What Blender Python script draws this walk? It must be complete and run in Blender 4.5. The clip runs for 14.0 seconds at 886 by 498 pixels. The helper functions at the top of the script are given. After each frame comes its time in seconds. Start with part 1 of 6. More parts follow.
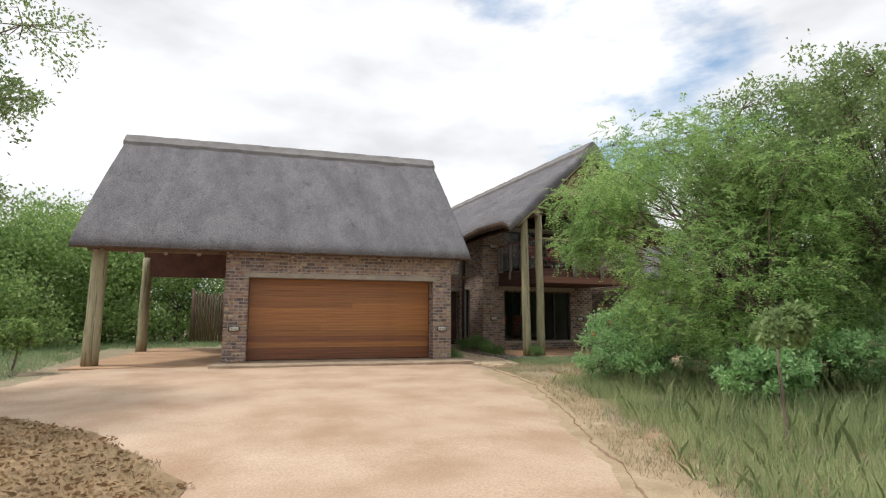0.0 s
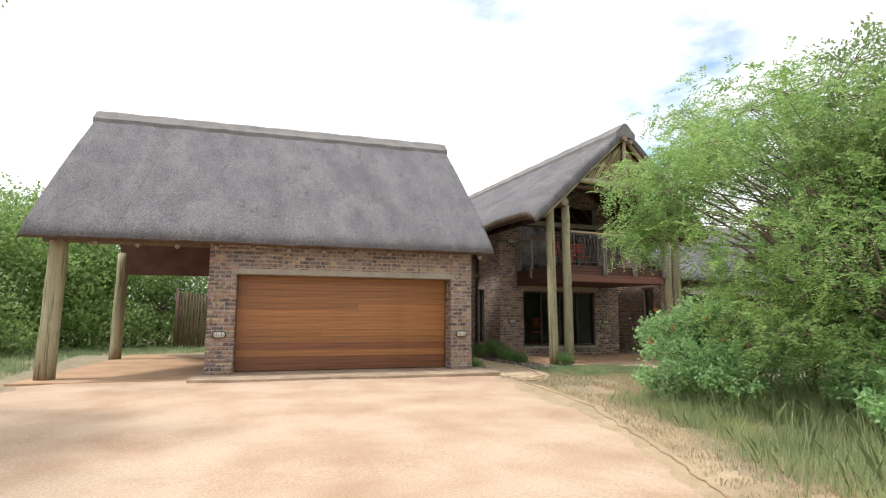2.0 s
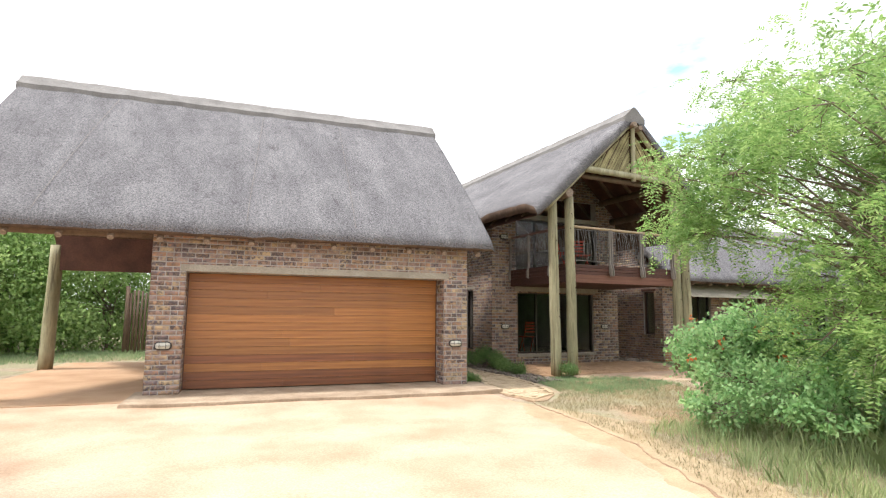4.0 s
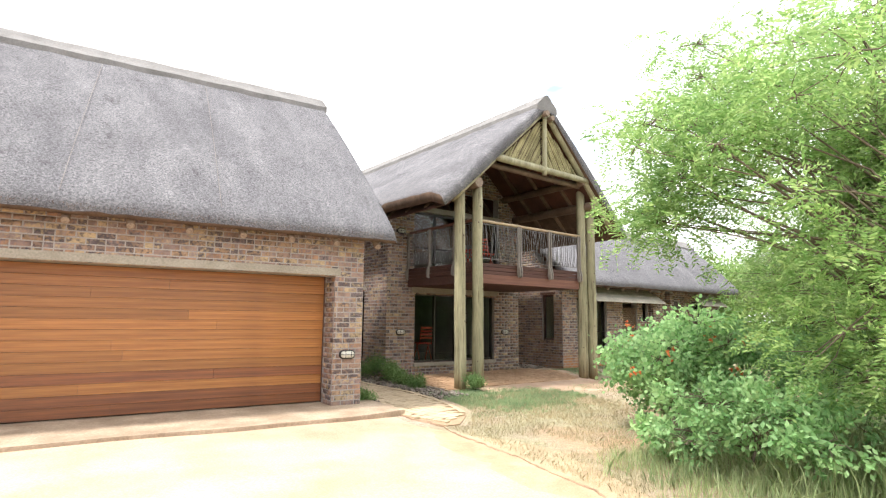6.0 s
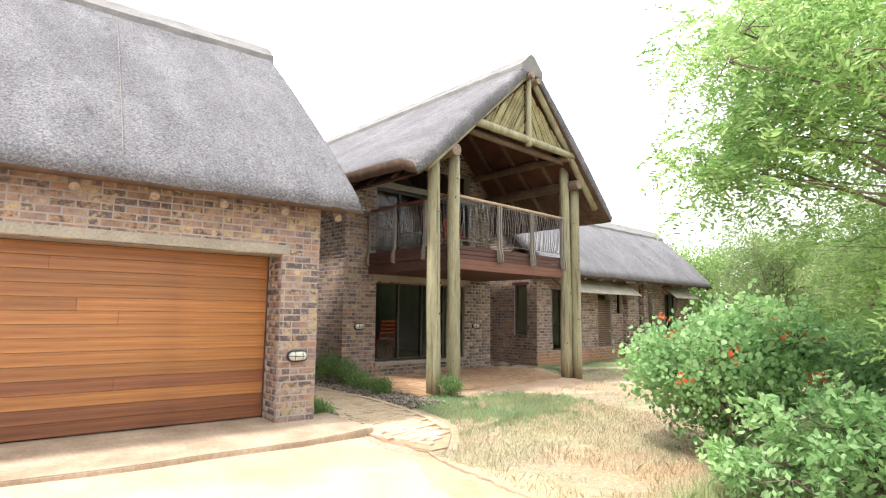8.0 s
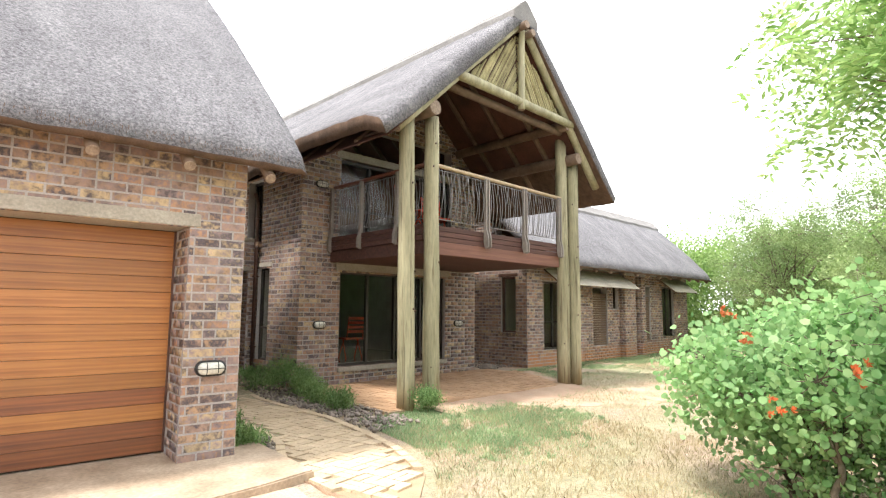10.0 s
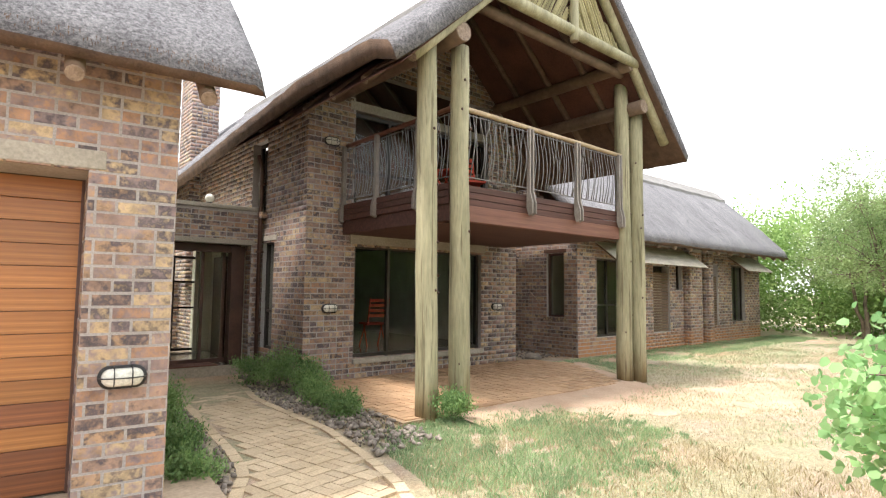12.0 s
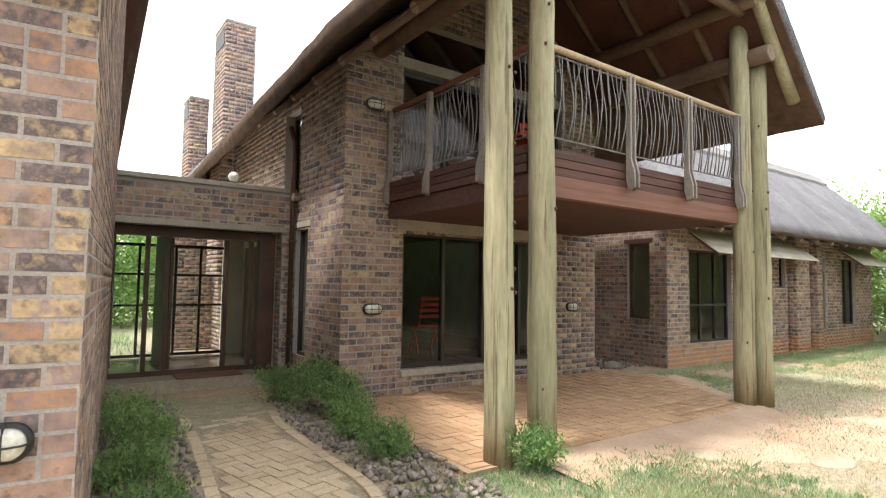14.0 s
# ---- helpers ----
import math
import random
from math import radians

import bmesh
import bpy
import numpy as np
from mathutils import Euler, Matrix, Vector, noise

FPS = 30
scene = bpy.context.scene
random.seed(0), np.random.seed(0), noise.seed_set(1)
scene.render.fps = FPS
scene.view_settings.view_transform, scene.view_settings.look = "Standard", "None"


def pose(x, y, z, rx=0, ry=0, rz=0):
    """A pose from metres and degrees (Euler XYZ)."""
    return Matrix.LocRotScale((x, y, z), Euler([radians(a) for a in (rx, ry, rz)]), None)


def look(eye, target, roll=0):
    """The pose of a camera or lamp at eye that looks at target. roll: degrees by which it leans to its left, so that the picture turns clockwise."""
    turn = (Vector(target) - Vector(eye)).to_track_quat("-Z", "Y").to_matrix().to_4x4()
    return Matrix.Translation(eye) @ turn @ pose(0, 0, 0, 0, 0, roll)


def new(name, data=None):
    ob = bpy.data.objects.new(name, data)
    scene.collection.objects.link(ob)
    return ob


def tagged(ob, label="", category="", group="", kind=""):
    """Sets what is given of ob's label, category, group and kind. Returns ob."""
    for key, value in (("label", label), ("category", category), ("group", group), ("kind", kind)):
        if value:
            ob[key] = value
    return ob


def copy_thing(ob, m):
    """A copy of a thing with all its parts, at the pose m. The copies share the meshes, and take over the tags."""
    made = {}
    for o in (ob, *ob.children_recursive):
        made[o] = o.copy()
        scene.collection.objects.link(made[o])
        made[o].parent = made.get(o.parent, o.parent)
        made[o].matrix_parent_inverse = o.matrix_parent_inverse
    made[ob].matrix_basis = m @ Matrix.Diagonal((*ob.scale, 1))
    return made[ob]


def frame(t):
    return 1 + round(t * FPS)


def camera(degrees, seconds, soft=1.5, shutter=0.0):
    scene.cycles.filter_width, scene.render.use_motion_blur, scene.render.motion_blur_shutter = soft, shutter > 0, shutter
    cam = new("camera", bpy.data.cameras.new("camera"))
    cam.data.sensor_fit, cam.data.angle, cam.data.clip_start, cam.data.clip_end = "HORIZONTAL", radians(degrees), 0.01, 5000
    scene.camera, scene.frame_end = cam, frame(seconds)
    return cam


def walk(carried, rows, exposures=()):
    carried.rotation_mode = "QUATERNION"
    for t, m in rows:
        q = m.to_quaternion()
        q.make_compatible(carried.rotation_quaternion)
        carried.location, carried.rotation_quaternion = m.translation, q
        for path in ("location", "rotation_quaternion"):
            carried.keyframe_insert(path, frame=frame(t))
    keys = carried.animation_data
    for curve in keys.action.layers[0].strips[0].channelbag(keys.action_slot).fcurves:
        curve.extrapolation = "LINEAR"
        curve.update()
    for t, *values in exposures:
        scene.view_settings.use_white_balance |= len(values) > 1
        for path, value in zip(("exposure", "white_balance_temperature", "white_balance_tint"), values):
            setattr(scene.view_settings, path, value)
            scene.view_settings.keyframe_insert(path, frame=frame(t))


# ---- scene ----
cam = camera(77.0, 14.0, soft=1.2)
PATH = [
    (0, (0.355, 1.482, 1.121), (1.095, 3.324, 1.365), 0.2),
    (0.5, (0.4, 1.988, 1.139), (1.146, 3.828, 1.381), 0.15),
    (1, (0.475, 2.515, 1.154), (1.218, 4.355, 1.397), 0.15),
    (1.5, (0.52, 3.08, 1.169), (1.273, 4.917, 1.413), 0.2),
    (2, (0.545, 3.659, 1.183), (1.308, 5.492, 1.43), 0.2),
    (4.5, (1.06, 6.061, 1.412), (1.995, 7.814, 1.645), 0.7),
    (5, (1.223, 6.535, 1.425), (2.269, 8.223, 1.664), 0.75),
    (5.5, (1.416, 7.02, 1.41), (2.557, 8.643, 1.659), 0.65),
    (6, (1.62, 7.47, 1.397), (2.83, 9.042, 1.651), 0.62),
    (6.5, (1.84, 7.94, 1.392), (3.088, 9.482, 1.646), 0.65),
    (7, (2.035, 8.405, 1.393), (3.315, 9.921, 1.646), 0.65),
    (7.5, (2.265, 8.855, 1.392), (3.586, 10.336, 1.641), 0.6),
    (8, (2.529, 9.285, 1.37), (3.879, 10.742, 1.603), 0.6),
    (10.5, (4.328, 10.973, 1.365), (5.73, 12.383, 1.58), 0.5),
    (11, (4.682, 11.26, 1.36), (6.076, 12.681, 1.556), 0.5),
    (11.5, (5.035, 11.55, 1.368), (6.37, 13.031, 1.535), 0.52),
    (12, (5.357, 11.888, 1.382), (6.647, 13.408, 1.53), 0.6),
    (12.5, (5.64, 12.245, 1.4), (6.894, 13.797, 1.54), 0.7),
    (13, (5.88, 12.624, 1.406), (7.08, 14.218, 1.539), 0.8),
    (13.5, (6.09, 13.0, 1.411), (7.274, 14.607, 1.539), 0.87),
    (14, (6.284, 13.356, 1.412), (7.435, 14.987, 1.538), 0.9),
]
EXPOSURES = [(0, -0.3), (1, -0.08), (2, 0.15), (4.5, 0.8), (5.5, 0.97), (8, 1.15), (10.5, 1.3), (11.5, 1.3), (12.5, 1.2), (14, 1.18)]
walk(cam, [(t, look(eye, target, roll)) for t, eye, target, roll in PATH], EXPOSURES)

# ---- world and sun ----
SUN_TO = Vector((-0.42, 0.05, 0.90)).normalized()
world = bpy.data.worlds.new("world")
scene.world = world
world.use_nodes = True
wn, wl = world.node_tree.nodes, world.node_tree.links
wn.clear()
sky = wn.new("ShaderNodeTexSky")
sky.sky_type, sky.sun_disc = "NISHITA", False
sky.sun_elevation = math.asin(SUN_TO.z)
sky.sun_rotation = math.atan2(SUN_TO.x, SUN_TO.y)
sky.dust_density = 2.0
tc = wn.new("ShaderNodeTexCoord")
mp = wn.new("ShaderNodeMapping")
mp.inputs["Scale"].default_value = (1.0, 1.0, 2.6)
cloud = wn.new("ShaderNodeTexNoise")
cloud.inputs["Scale"].default_value, cloud.inputs["Detail"].default_value = 2.3, 7.0
cloud.inputs["Roughness"].default_value = 0.55
ramp = wn.new("ShaderNodeValToRGB")
ramp.color_ramp.elements[0].position, ramp.color_ramp.elements[1].position = 0.29, 0.40
shade = wn.new("ShaderNodeTexNoise")
shade.inputs["Scale"].default_value, shade.inputs["Detail"].default_value = 3.4, 5.0
sramp = wn.new("ShaderNodeValToRGB")
sramp.color_ramp.elements[0].position, sramp.color_ramp.elements[1].position = 0.36, 0.62
sramp.color_ramp.elements[0].color = (9.2, 9.4, 9.8, 1)
sramp.color_ramp.elements[1].color = (13.0, 13.1, 13.4, 1)
mixw = wn.new("ShaderNodeMix")
mixw.data_type = "RGBA"
bgn = wn.new("ShaderNodeBackground")
bgn.inputs["Strength"].default_value = 0.107
outw = wn.new("ShaderNodeOutputWorld")
wl.new(tc.outputs["Generated"], mp.inputs["Vector"])
wl.new(mp.outputs["Vector"], cloud.inputs["Vector"])
wl.new(mp.outputs["Vector"], shade.inputs["Vector"])
wl.new(cloud.outputs["Fac"], ramp.inputs["Fac"])
wl.new(shade.outputs["Fac"], sramp.inputs["Fac"])
wl.new(ramp.outputs["Color"], mixw.inputs["Factor"])
lift = wn.new("ShaderNodeMix")
lift.data_type, lift.blend_type = "RGBA", "MULTIPLY"
lift.inputs["Factor"].default_value, lift.inputs["B"].default_value = 1.0, (2.7, 2.7, 2.45, 1)
wl.new(sky.outputs["Color"], lift.inputs["A"])
wl.new(lift.outputs["Result"], mixw.inputs["A"])
wl.new(sramp.outputs["Color"], mixw.inputs["B"])
wl.new(mixw.outputs["Result"], bgn.inputs["Color"])
wl.new(bgn.outputs["Background"], outw.inputs["Surface"])

sun_data = bpy.data.lights.new("sun", "SUN")
sun_data.energy, sun_data.angle, sun_data.color = 3.0, radians(7.0), (1.0, 0.95, 0.88)
sun = new("sun", sun_data)
sun.matrix_world = look(SUN_TO * 60, (0, 0, 0))


# ---- materials ----
def node_mat(name):
    m = bpy.data.materials.new(name)
    m.use_nodes = True
    return m, m.node_tree.nodes, m.node_tree.links, m.node_tree.nodes["Principled BSDF"]


def ramp_node(nodes, stops, constant=False):
    r = nodes.new("ShaderNodeValToRGB")
    cr = r.color_ramp
    while len(cr.elements) < len(stops):
        cr.elements.new(0.5)
    for e, (p, c) in zip(cr.elements, stops):
        e.position, e.color = p, (*c, 1)
    if constant:
        cr.interpolation = "CONSTANT"
    return r


def mixed(nodes, links, blend, fac, a, b):
    x = nodes.new("ShaderNodeMix")
    x.data_type, x.blend_type = "RGBA", blend
    for key, v in (("Factor", fac), ("A", a), ("B", b)):
        if isinstance(v, bpy.types.NodeSocket):
            links.new(v, x.inputs[key])
        else:
            x.inputs[key].default_value = (*v, 1) if isinstance(v, tuple) else v
    return x.outputs["Result"]


def noise_tex(nodes, links, vec, scale, detail=4.0, rough=0.55):
    n = nodes.new("ShaderNodeTexNoise")
    n.inputs["Scale"].default_value, n.inputs["Detail"].default_value, n.inputs["Roughness"].default_value = scale, detail, rough
    if vec is not None:
        links.new(vec, n.inputs["Vector"])
    return n.outputs["Fac"]


def stretched(nodes, links, vec, scale):
    mpn = nodes.new("ShaderNodeMapping")
    mpn.inputs["Scale"].default_value = scale
    links.new(vec, mpn.inputs["Vector"])
    return mpn.outputs["Vector"]


def bumped(nodes, links, bsdf, height, strength, distance):
    b = nodes.new("ShaderNodeBump")
    b.inputs["Strength"].default_value, b.inputs["Distance"].default_value = strength, distance
    links.new(height, b.inputs["Height"])
    links.new(b.outputs["Normal"], bsdf.inputs["Normal"])


def piece_random(nodes, links):
    oi = nodes.new("ShaderNodeObjectInfo")
    ge = nodes.new("ShaderNodeNewGeometry")
    ad = nodes.new("ShaderNodeMath")
    ad.operation = "ADD"
    links.new(oi.outputs["Random"], ad.inputs[0])
    links.new(ge.outputs["Random Per Island"], ad.inputs[1])
    fr = nodes.new("ShaderNodeMath")
    fr.operation = "FRACT"
    links.new(ad.outputs[0], fr.inputs[0])
    return fr.outputs[0]


def surface(name, dark, light, big=1.5, fine=30.0, rough=0.8, bump=0.3, depth=0.01, metal=0.0, stretch=None, coords="Position", vary=0.0, spec=0.5):
    """A two-scale noise material in world or object space."""
    m, n, l, b = node_mat(name)
    if coords == "Position":
        vec = n.new("ShaderNodeNewGeometry").outputs["Position"]
    else:
        vec = n.new("ShaderNodeTexCoord").outputs["Object"]
    if stretch:
        vec = stretched(n, l, vec, stretch)
    a = noise_tex(n, l, vec, big, 5)
    f = noise_tex(n, l, vec, fine, 4, 0.65)
    r = ramp_node(n, [(0.3, dark), (0.7, light)])
    l.new(a, r.inputs["Fac"])
    g = ramp_node(n, [(0.25, (0.62, 0.62, 0.62)), (0.75, (1.25, 1.25, 1.25))])
    l.new(f, g.inputs["Fac"])
    col = mixed(n, l, "MULTIPLY", 0.8, r.outputs["Color"], g.outputs["Color"])
    if vary:
        v = ramp_node(n, [(0.0, (1 - vary,) * 3), (1.0, (1 + vary,) * 3)])
        l.new(piece_random(n, l), v.inputs["Fac"])
        col = mixed(n, l, "MULTIPLY", 1.0, col, v.outputs["Color"])
    l.new(col, b.inputs["Base Color"])
    b.inputs["Roughness"].default_value, b.inputs["Metallic"].default_value = rough, metal
    b.inputs["Specular IOR Level"].default_value = spec
    if bump:
        bumped(n, l, b, f, bump, depth)
    return m


def brick_material():
    m, n, l, b = node_mat("face_brick")
    rnd = piece_random(n, l)
    r = ramp_node(n, [(0.0, (0.30, 0.215, 0.195)), (0.13, (0.40, 0.26, 0.185)), (0.26, (0.095, 0.08, 0.088)), (0.37, (0.47, 0.30, 0.175)),
                      (0.48, (0.34, 0.255, 0.235)), (0.60, (0.60, 0.44, 0.25)), (0.72, (0.13, 0.105, 0.108)), (0.80, (0.27, 0.20, 0.19)), (0.90, (0.46, 0.26, 0.15)), (1.0, (0.30, 0.215, 0.195))])
    pos = n.new("ShaderNodeNewGeometry").outputs["Position"]
    mo = n.new("ShaderNodeMath")
    mo.operation = "MULTIPLY_ADD"
    l.new(noise_tex(n, l, pos, 16.0, 3, 0.6), mo.inputs[0])
    mo.inputs[1].default_value = 0.55
    l.new(rnd, mo.inputs[2])
    fr2 = n.new("ShaderNodeMath")
    fr2.operation = "FRACT"
    l.new(mo.outputs[0], fr2.inputs[0])
    l.new(fr2.outputs[0], r.inputs["Fac"])
    a = noise_tex(n, l, pos, 9.0, 5, 0.6)
    g = ramp_node(n, [(0.3, (0.5, 0.5, 0.53)), (0.5, (0.95, 0.95, 0.95)), (0.75, (1.35, 1.28, 1.2))])
    l.new(a, g.inputs["Fac"])
    f = noise_tex(n, l, pos, 120.0, 3, 0.7)
    col = mixed(n, l, "MULTIPLY", 0.85, r.outputs["Color"], g.outputs["Color"])
    big = ramp_node(n, [(0.3, (0.84, 0.82, 0.8)), (0.7, (1.1, 1.1, 1.1))])
    l.new(noise_tex(n, l, pos, 0.8, 3), big.inputs["Fac"])
    col = mixed(n, l, "MULTIPLY", 1.0, col, big.outputs["Color"])
    # red soil splashed against the foot of the wing
    sep = n.new("ShaderNodeSeparateXYZ")
    l.new(pos, sep.inputs[0])
    low = n.new("ShaderNodeMapRange")
    low.inputs["From Min"].default_value, low.inputs["From Max"].default_value = 0.42, 0.02
    l.new(sep.outputs["Z"], low.inputs["Value"])
    east = n.new("ShaderNodeMath")
    east.operation, east.inputs[1].default_value = "GREATER_THAN", 15.85
    l.new(sep.outputs["X"], east.inputs[0])
    both = n.new("ShaderNodeMath")
    both.operation = "MULTIPLY"
    l.new(low.outputs["Result"], both.inputs[0])
    l.new(east.outputs[0], both.inputs[1])
    spl = n.new("ShaderNodeMath")
    spl.operation, spl.use_clamp = "MULTIPLY", True
    l.new(both.outputs[0], spl.inputs[0])
    patchy = ramp_node(n, [(0.35, (0.5, 0.5, 0.5)), (0.6, (1.6, 1.6, 1.6))])
    l.new(noise_tex(n, l, pos, 5.0, 4), patchy.inputs["Fac"])
    l.new(patchy.outputs["Color"], spl.inputs[1])
    col = mixed(n, l, "MULTIPLY", 1.0, col, (0.80, 0.815, 0.86))
    col = mixed(n, l, "MIX", spl.outputs[0], col, (0.40, 0.19, 0.085))
    l.new(col, b.inputs["Base Color"])
    b.inputs["Roughness"].default_value = 0.85
    bumped(n, l, b, f, 0.35, 0.004)
    return m


def thatch_material():
    m, n, l, b = node_mat("weathered_thatch")
    pos = n.new("ShaderNodeNewGeometry").outputs["Position"]
    tone = ramp_node(n, [(0.2, (0.115, 0.111, 0.121)), (0.5, (0.157, 0.153, 0.164)), (0.8, (0.215, 0.211, 0.222))])
    l.new(noise_tex(n, l, stretched(n, l, pos, (1.3, 0.5, 0.45)), 1.5, 6, 0.6), tone.inputs["Fac"])
    fine = noise_tex(n, l, pos, 34.0, 6, 0.9)
    g = ramp_node(n, [(0.38, (0.26, 0.26, 0.28)), (0.5, (0.95, 0.95, 0.95)), (0.62, (1.85, 1.84, 1.8))])
    l.new(fine, g.inputs["Fac"])
    col = mixed(n, l, "MULTIPLY", 0.85, tone.outputs["Color"], g.outputs["Color"])
    moss = ramp_node(n, [(0.30, (0.55, 0.53, 0.53)), (0.42, (1.0, 1.0, 1.0)), (0.66, (1.06, 1.06, 1.05)), (0.74, (1.35, 1.34, 1.3))])
    l.new(noise_tex(n, l, stretched(n, l, pos, (1.0, 0.5, 0.5)), 4.5, 7, 0.75), moss.inputs["Fac"])
    col = mixed(n, l, "MULTIPLY", 1.0, col, moss.outputs["Color"])
    l.new(col, b.inputs["Base Color"])
    b.inputs["Roughness"].default_value = 0.95
    b.inputs["Specular IOR Level"].default_value = 0.15
    mid = noise_tex(n, l, stretched(n, l, pos, (1.0, 0.6, 0.6)), 16.0, 3, 0.6)
    both = mixed(n, l, "MIX", 0.5, fine, mid)
    bumped(n, l, b, both, 0.9, 0.03)
    return m


def leaf_material(name, dark, light, back=0.35):
    m, n, l, b = node_mat(name)
    pos = n.new("ShaderNodeNewGeometry")
    r = ramp_node(n, [(0.0, dark), (1.0, light)])
    l.new(pos.outputs["Random Per Island"], r.inputs["Fac"])
    big = ramp_node(n, [(0.3, (0.7, 0.75, 0.7)), (0.7, (1.2, 1.15, 1.05))])
    l.new(noise_tex(n, l, pos.outputs["Position"], 1.1, 3), big.inputs["Fac"])
    col = mixed(n, l, "MULTIPLY", 1.0, r.outputs["Color"], big.outputs["Color"])
    l.new(col, b.inputs["Base Color"])
    b.inputs["Roughness"].default_value = 0.55
    b.inputs["Specular IOR Level"].default_value = 0.3
    tr = n.new("ShaderNodeBsdfTranslucent")
    l.new(col, tr.inputs["Color"])
    ms = n.new("ShaderNodeMixShader")
    ms.inputs["Fac"].default_value = back
    l.new(b.outputs["BSDF"], ms.inputs[1])
    l.new(tr.outputs["BSDF"], ms.inputs[2])
    l.new(ms.outputs["Shader"], n["Material Output"].inputs["Surface"])
    return m


def glass_material(name="window_glass", tint=(0.9, 0.95, 0.92)):
    m, n, l, b = node_mat(name)
    b.inputs["Base Color"].default_value = (*tint, 1)
    b.inputs["Roughness"].default_value = 0.0
    b.inputs["Transmission Weight"].default_value = 1.0
    b.inputs["IOR"].default_value = 1.25
    return m


def ground_material():
    m, n, l, b = node_mat("bushveld_ground")
    pos = n.new("ShaderNodeNewGeometry").outputs["Position"]
    earth = ramp_node(n, [(0.3, (0.40, 0.25, 0.15)), (0.7, (0.52, 0.36, 0.23))])
    l.new(noise_tex(n, l, pos, 2.2, 6), earth.inputs["Fac"])
    straw = ramp_node(n, [(0.3, (0.31, 0.235, 0.175)), (0.7, (0.45, 0.355, 0.28))])
    l.new(noise_tex(n, l, pos, 6.0, 6), straw.inputs["Fac"])
    green = ramp_node(n, [(0.3, (0.26, 0.235, 0.145)), (0.7, (0.38, 0.345, 0.225))])
    l.new(noise_tex(n, l, pos, 8.0, 6), green.inputs["Fac"])
    m1 = ramp_node(n, [(0.38, (0, 0, 0)), (0.52, (1, 1, 1))])
    l.new(noise_tex(n, l, pos, 0.55, 6, 0.65), m1.inputs["Fac"])
    m2 = ramp_node(n, [(0.41, (0, 0, 0)), (0.57, (1, 1, 1))])
    l.new(noise_tex(n, l, stretched(n, l, pos, (1.0, 1.3, 1.0)), 0.42, 6, 0.65), m2.inputs["Fac"])
    c = mixed(n, l, "MIX", m1.outputs["Color"], earth.outputs["Color"], straw.outputs["Color"])
    c = mixed(n, l, "MIX", m2.outputs["Color"], c, green.outputs["Color"])
    fine = noise_tex(n, l, pos, 30.0, 6, 0.85)
    g = ramp_node(n, [(0.36, (0.45, 0.43, 0.40)), (0.5, (0.95, 0.95, 0.95)), (0.64, (1.4, 1.38, 1.34))])
    l.new(fine, g.inputs["Fac"])
    c = mixed(n, l, "MULTIPLY", 0.8, c, g.outputs["Color"])
    l.new(c, b.inputs["Base Color"])
    b.inputs["Roughness"].default_value = 0.95
    bumped(n, l, b, fine, 0.6, 0.03)
    return m


def wood_material(name, dark, light, axis=(2.0, 40.0, 40.0), rough=0.45, vary=0.2, coords="Object", bump=0.15):
    return surface(name, dark, light, big=1.0, fine=3.0, rough=rough, bump=bump, depth=0.004, stretch=axis, coords=coords, vary=vary)


def stained_pole():
    """Greenish treated pole with drying cracks, brown with soil at the foot."""
    m = surface("stained_post", (0.20, 0.185, 0.105), (0.42, 0.385, 0.25), 1.3, 11, 0.75, 0.5, 0.01, stretch=(3.2, 3.2, 0.4))
    n, l = m.node_tree.nodes, m.node_tree.links
    b = n["Principled BSDF"]
    col = b.inputs["Base Color"].links[0].from_socket
    pos = n.new("ShaderNodeNewGeometry").outputs["Position"]
    sep = n.new("ShaderNodeSeparateXYZ")
    l.new(pos, sep.inputs[0])
    add = n.new("ShaderNodeMath")
    add.operation, add.inputs[1].default_value = "MULTIPLY_ADD", 0.9
    l.new(noise_tex(n, l, stretched(n, l, pos, (3.0, 3.0, 0.6)), 2.5, 5), add.inputs[0])
    l.new(sep.outputs["Z"], add.inputs[2])
    foot = ramp_node(n, [(0.35, (0.62, 0.46, 0.34)), (0.95, (1.0, 1.0, 1.0))])
    l.new(add.outputs[0], foot.inputs["Fac"])
    col = mixed(n, l, "MULTIPLY", 1.0, col, foot.outputs["Color"])
    crack = ramp_node(n, [(0.36, (0.35, 0.30, 0.26)), (0.42, (1.0, 1.0, 1.0))])
    l.new(noise_tex(n, l, stretched(n, l, pos, (14.0, 14.0, 0.5)), 1.6, 4, 0.6), crack.inputs["Fac"])
    l.new(mixed(n, l, "MULTIPLY", 0.75, col, crack.outputs["Color"]), b.inputs["Base Color"])
    return m


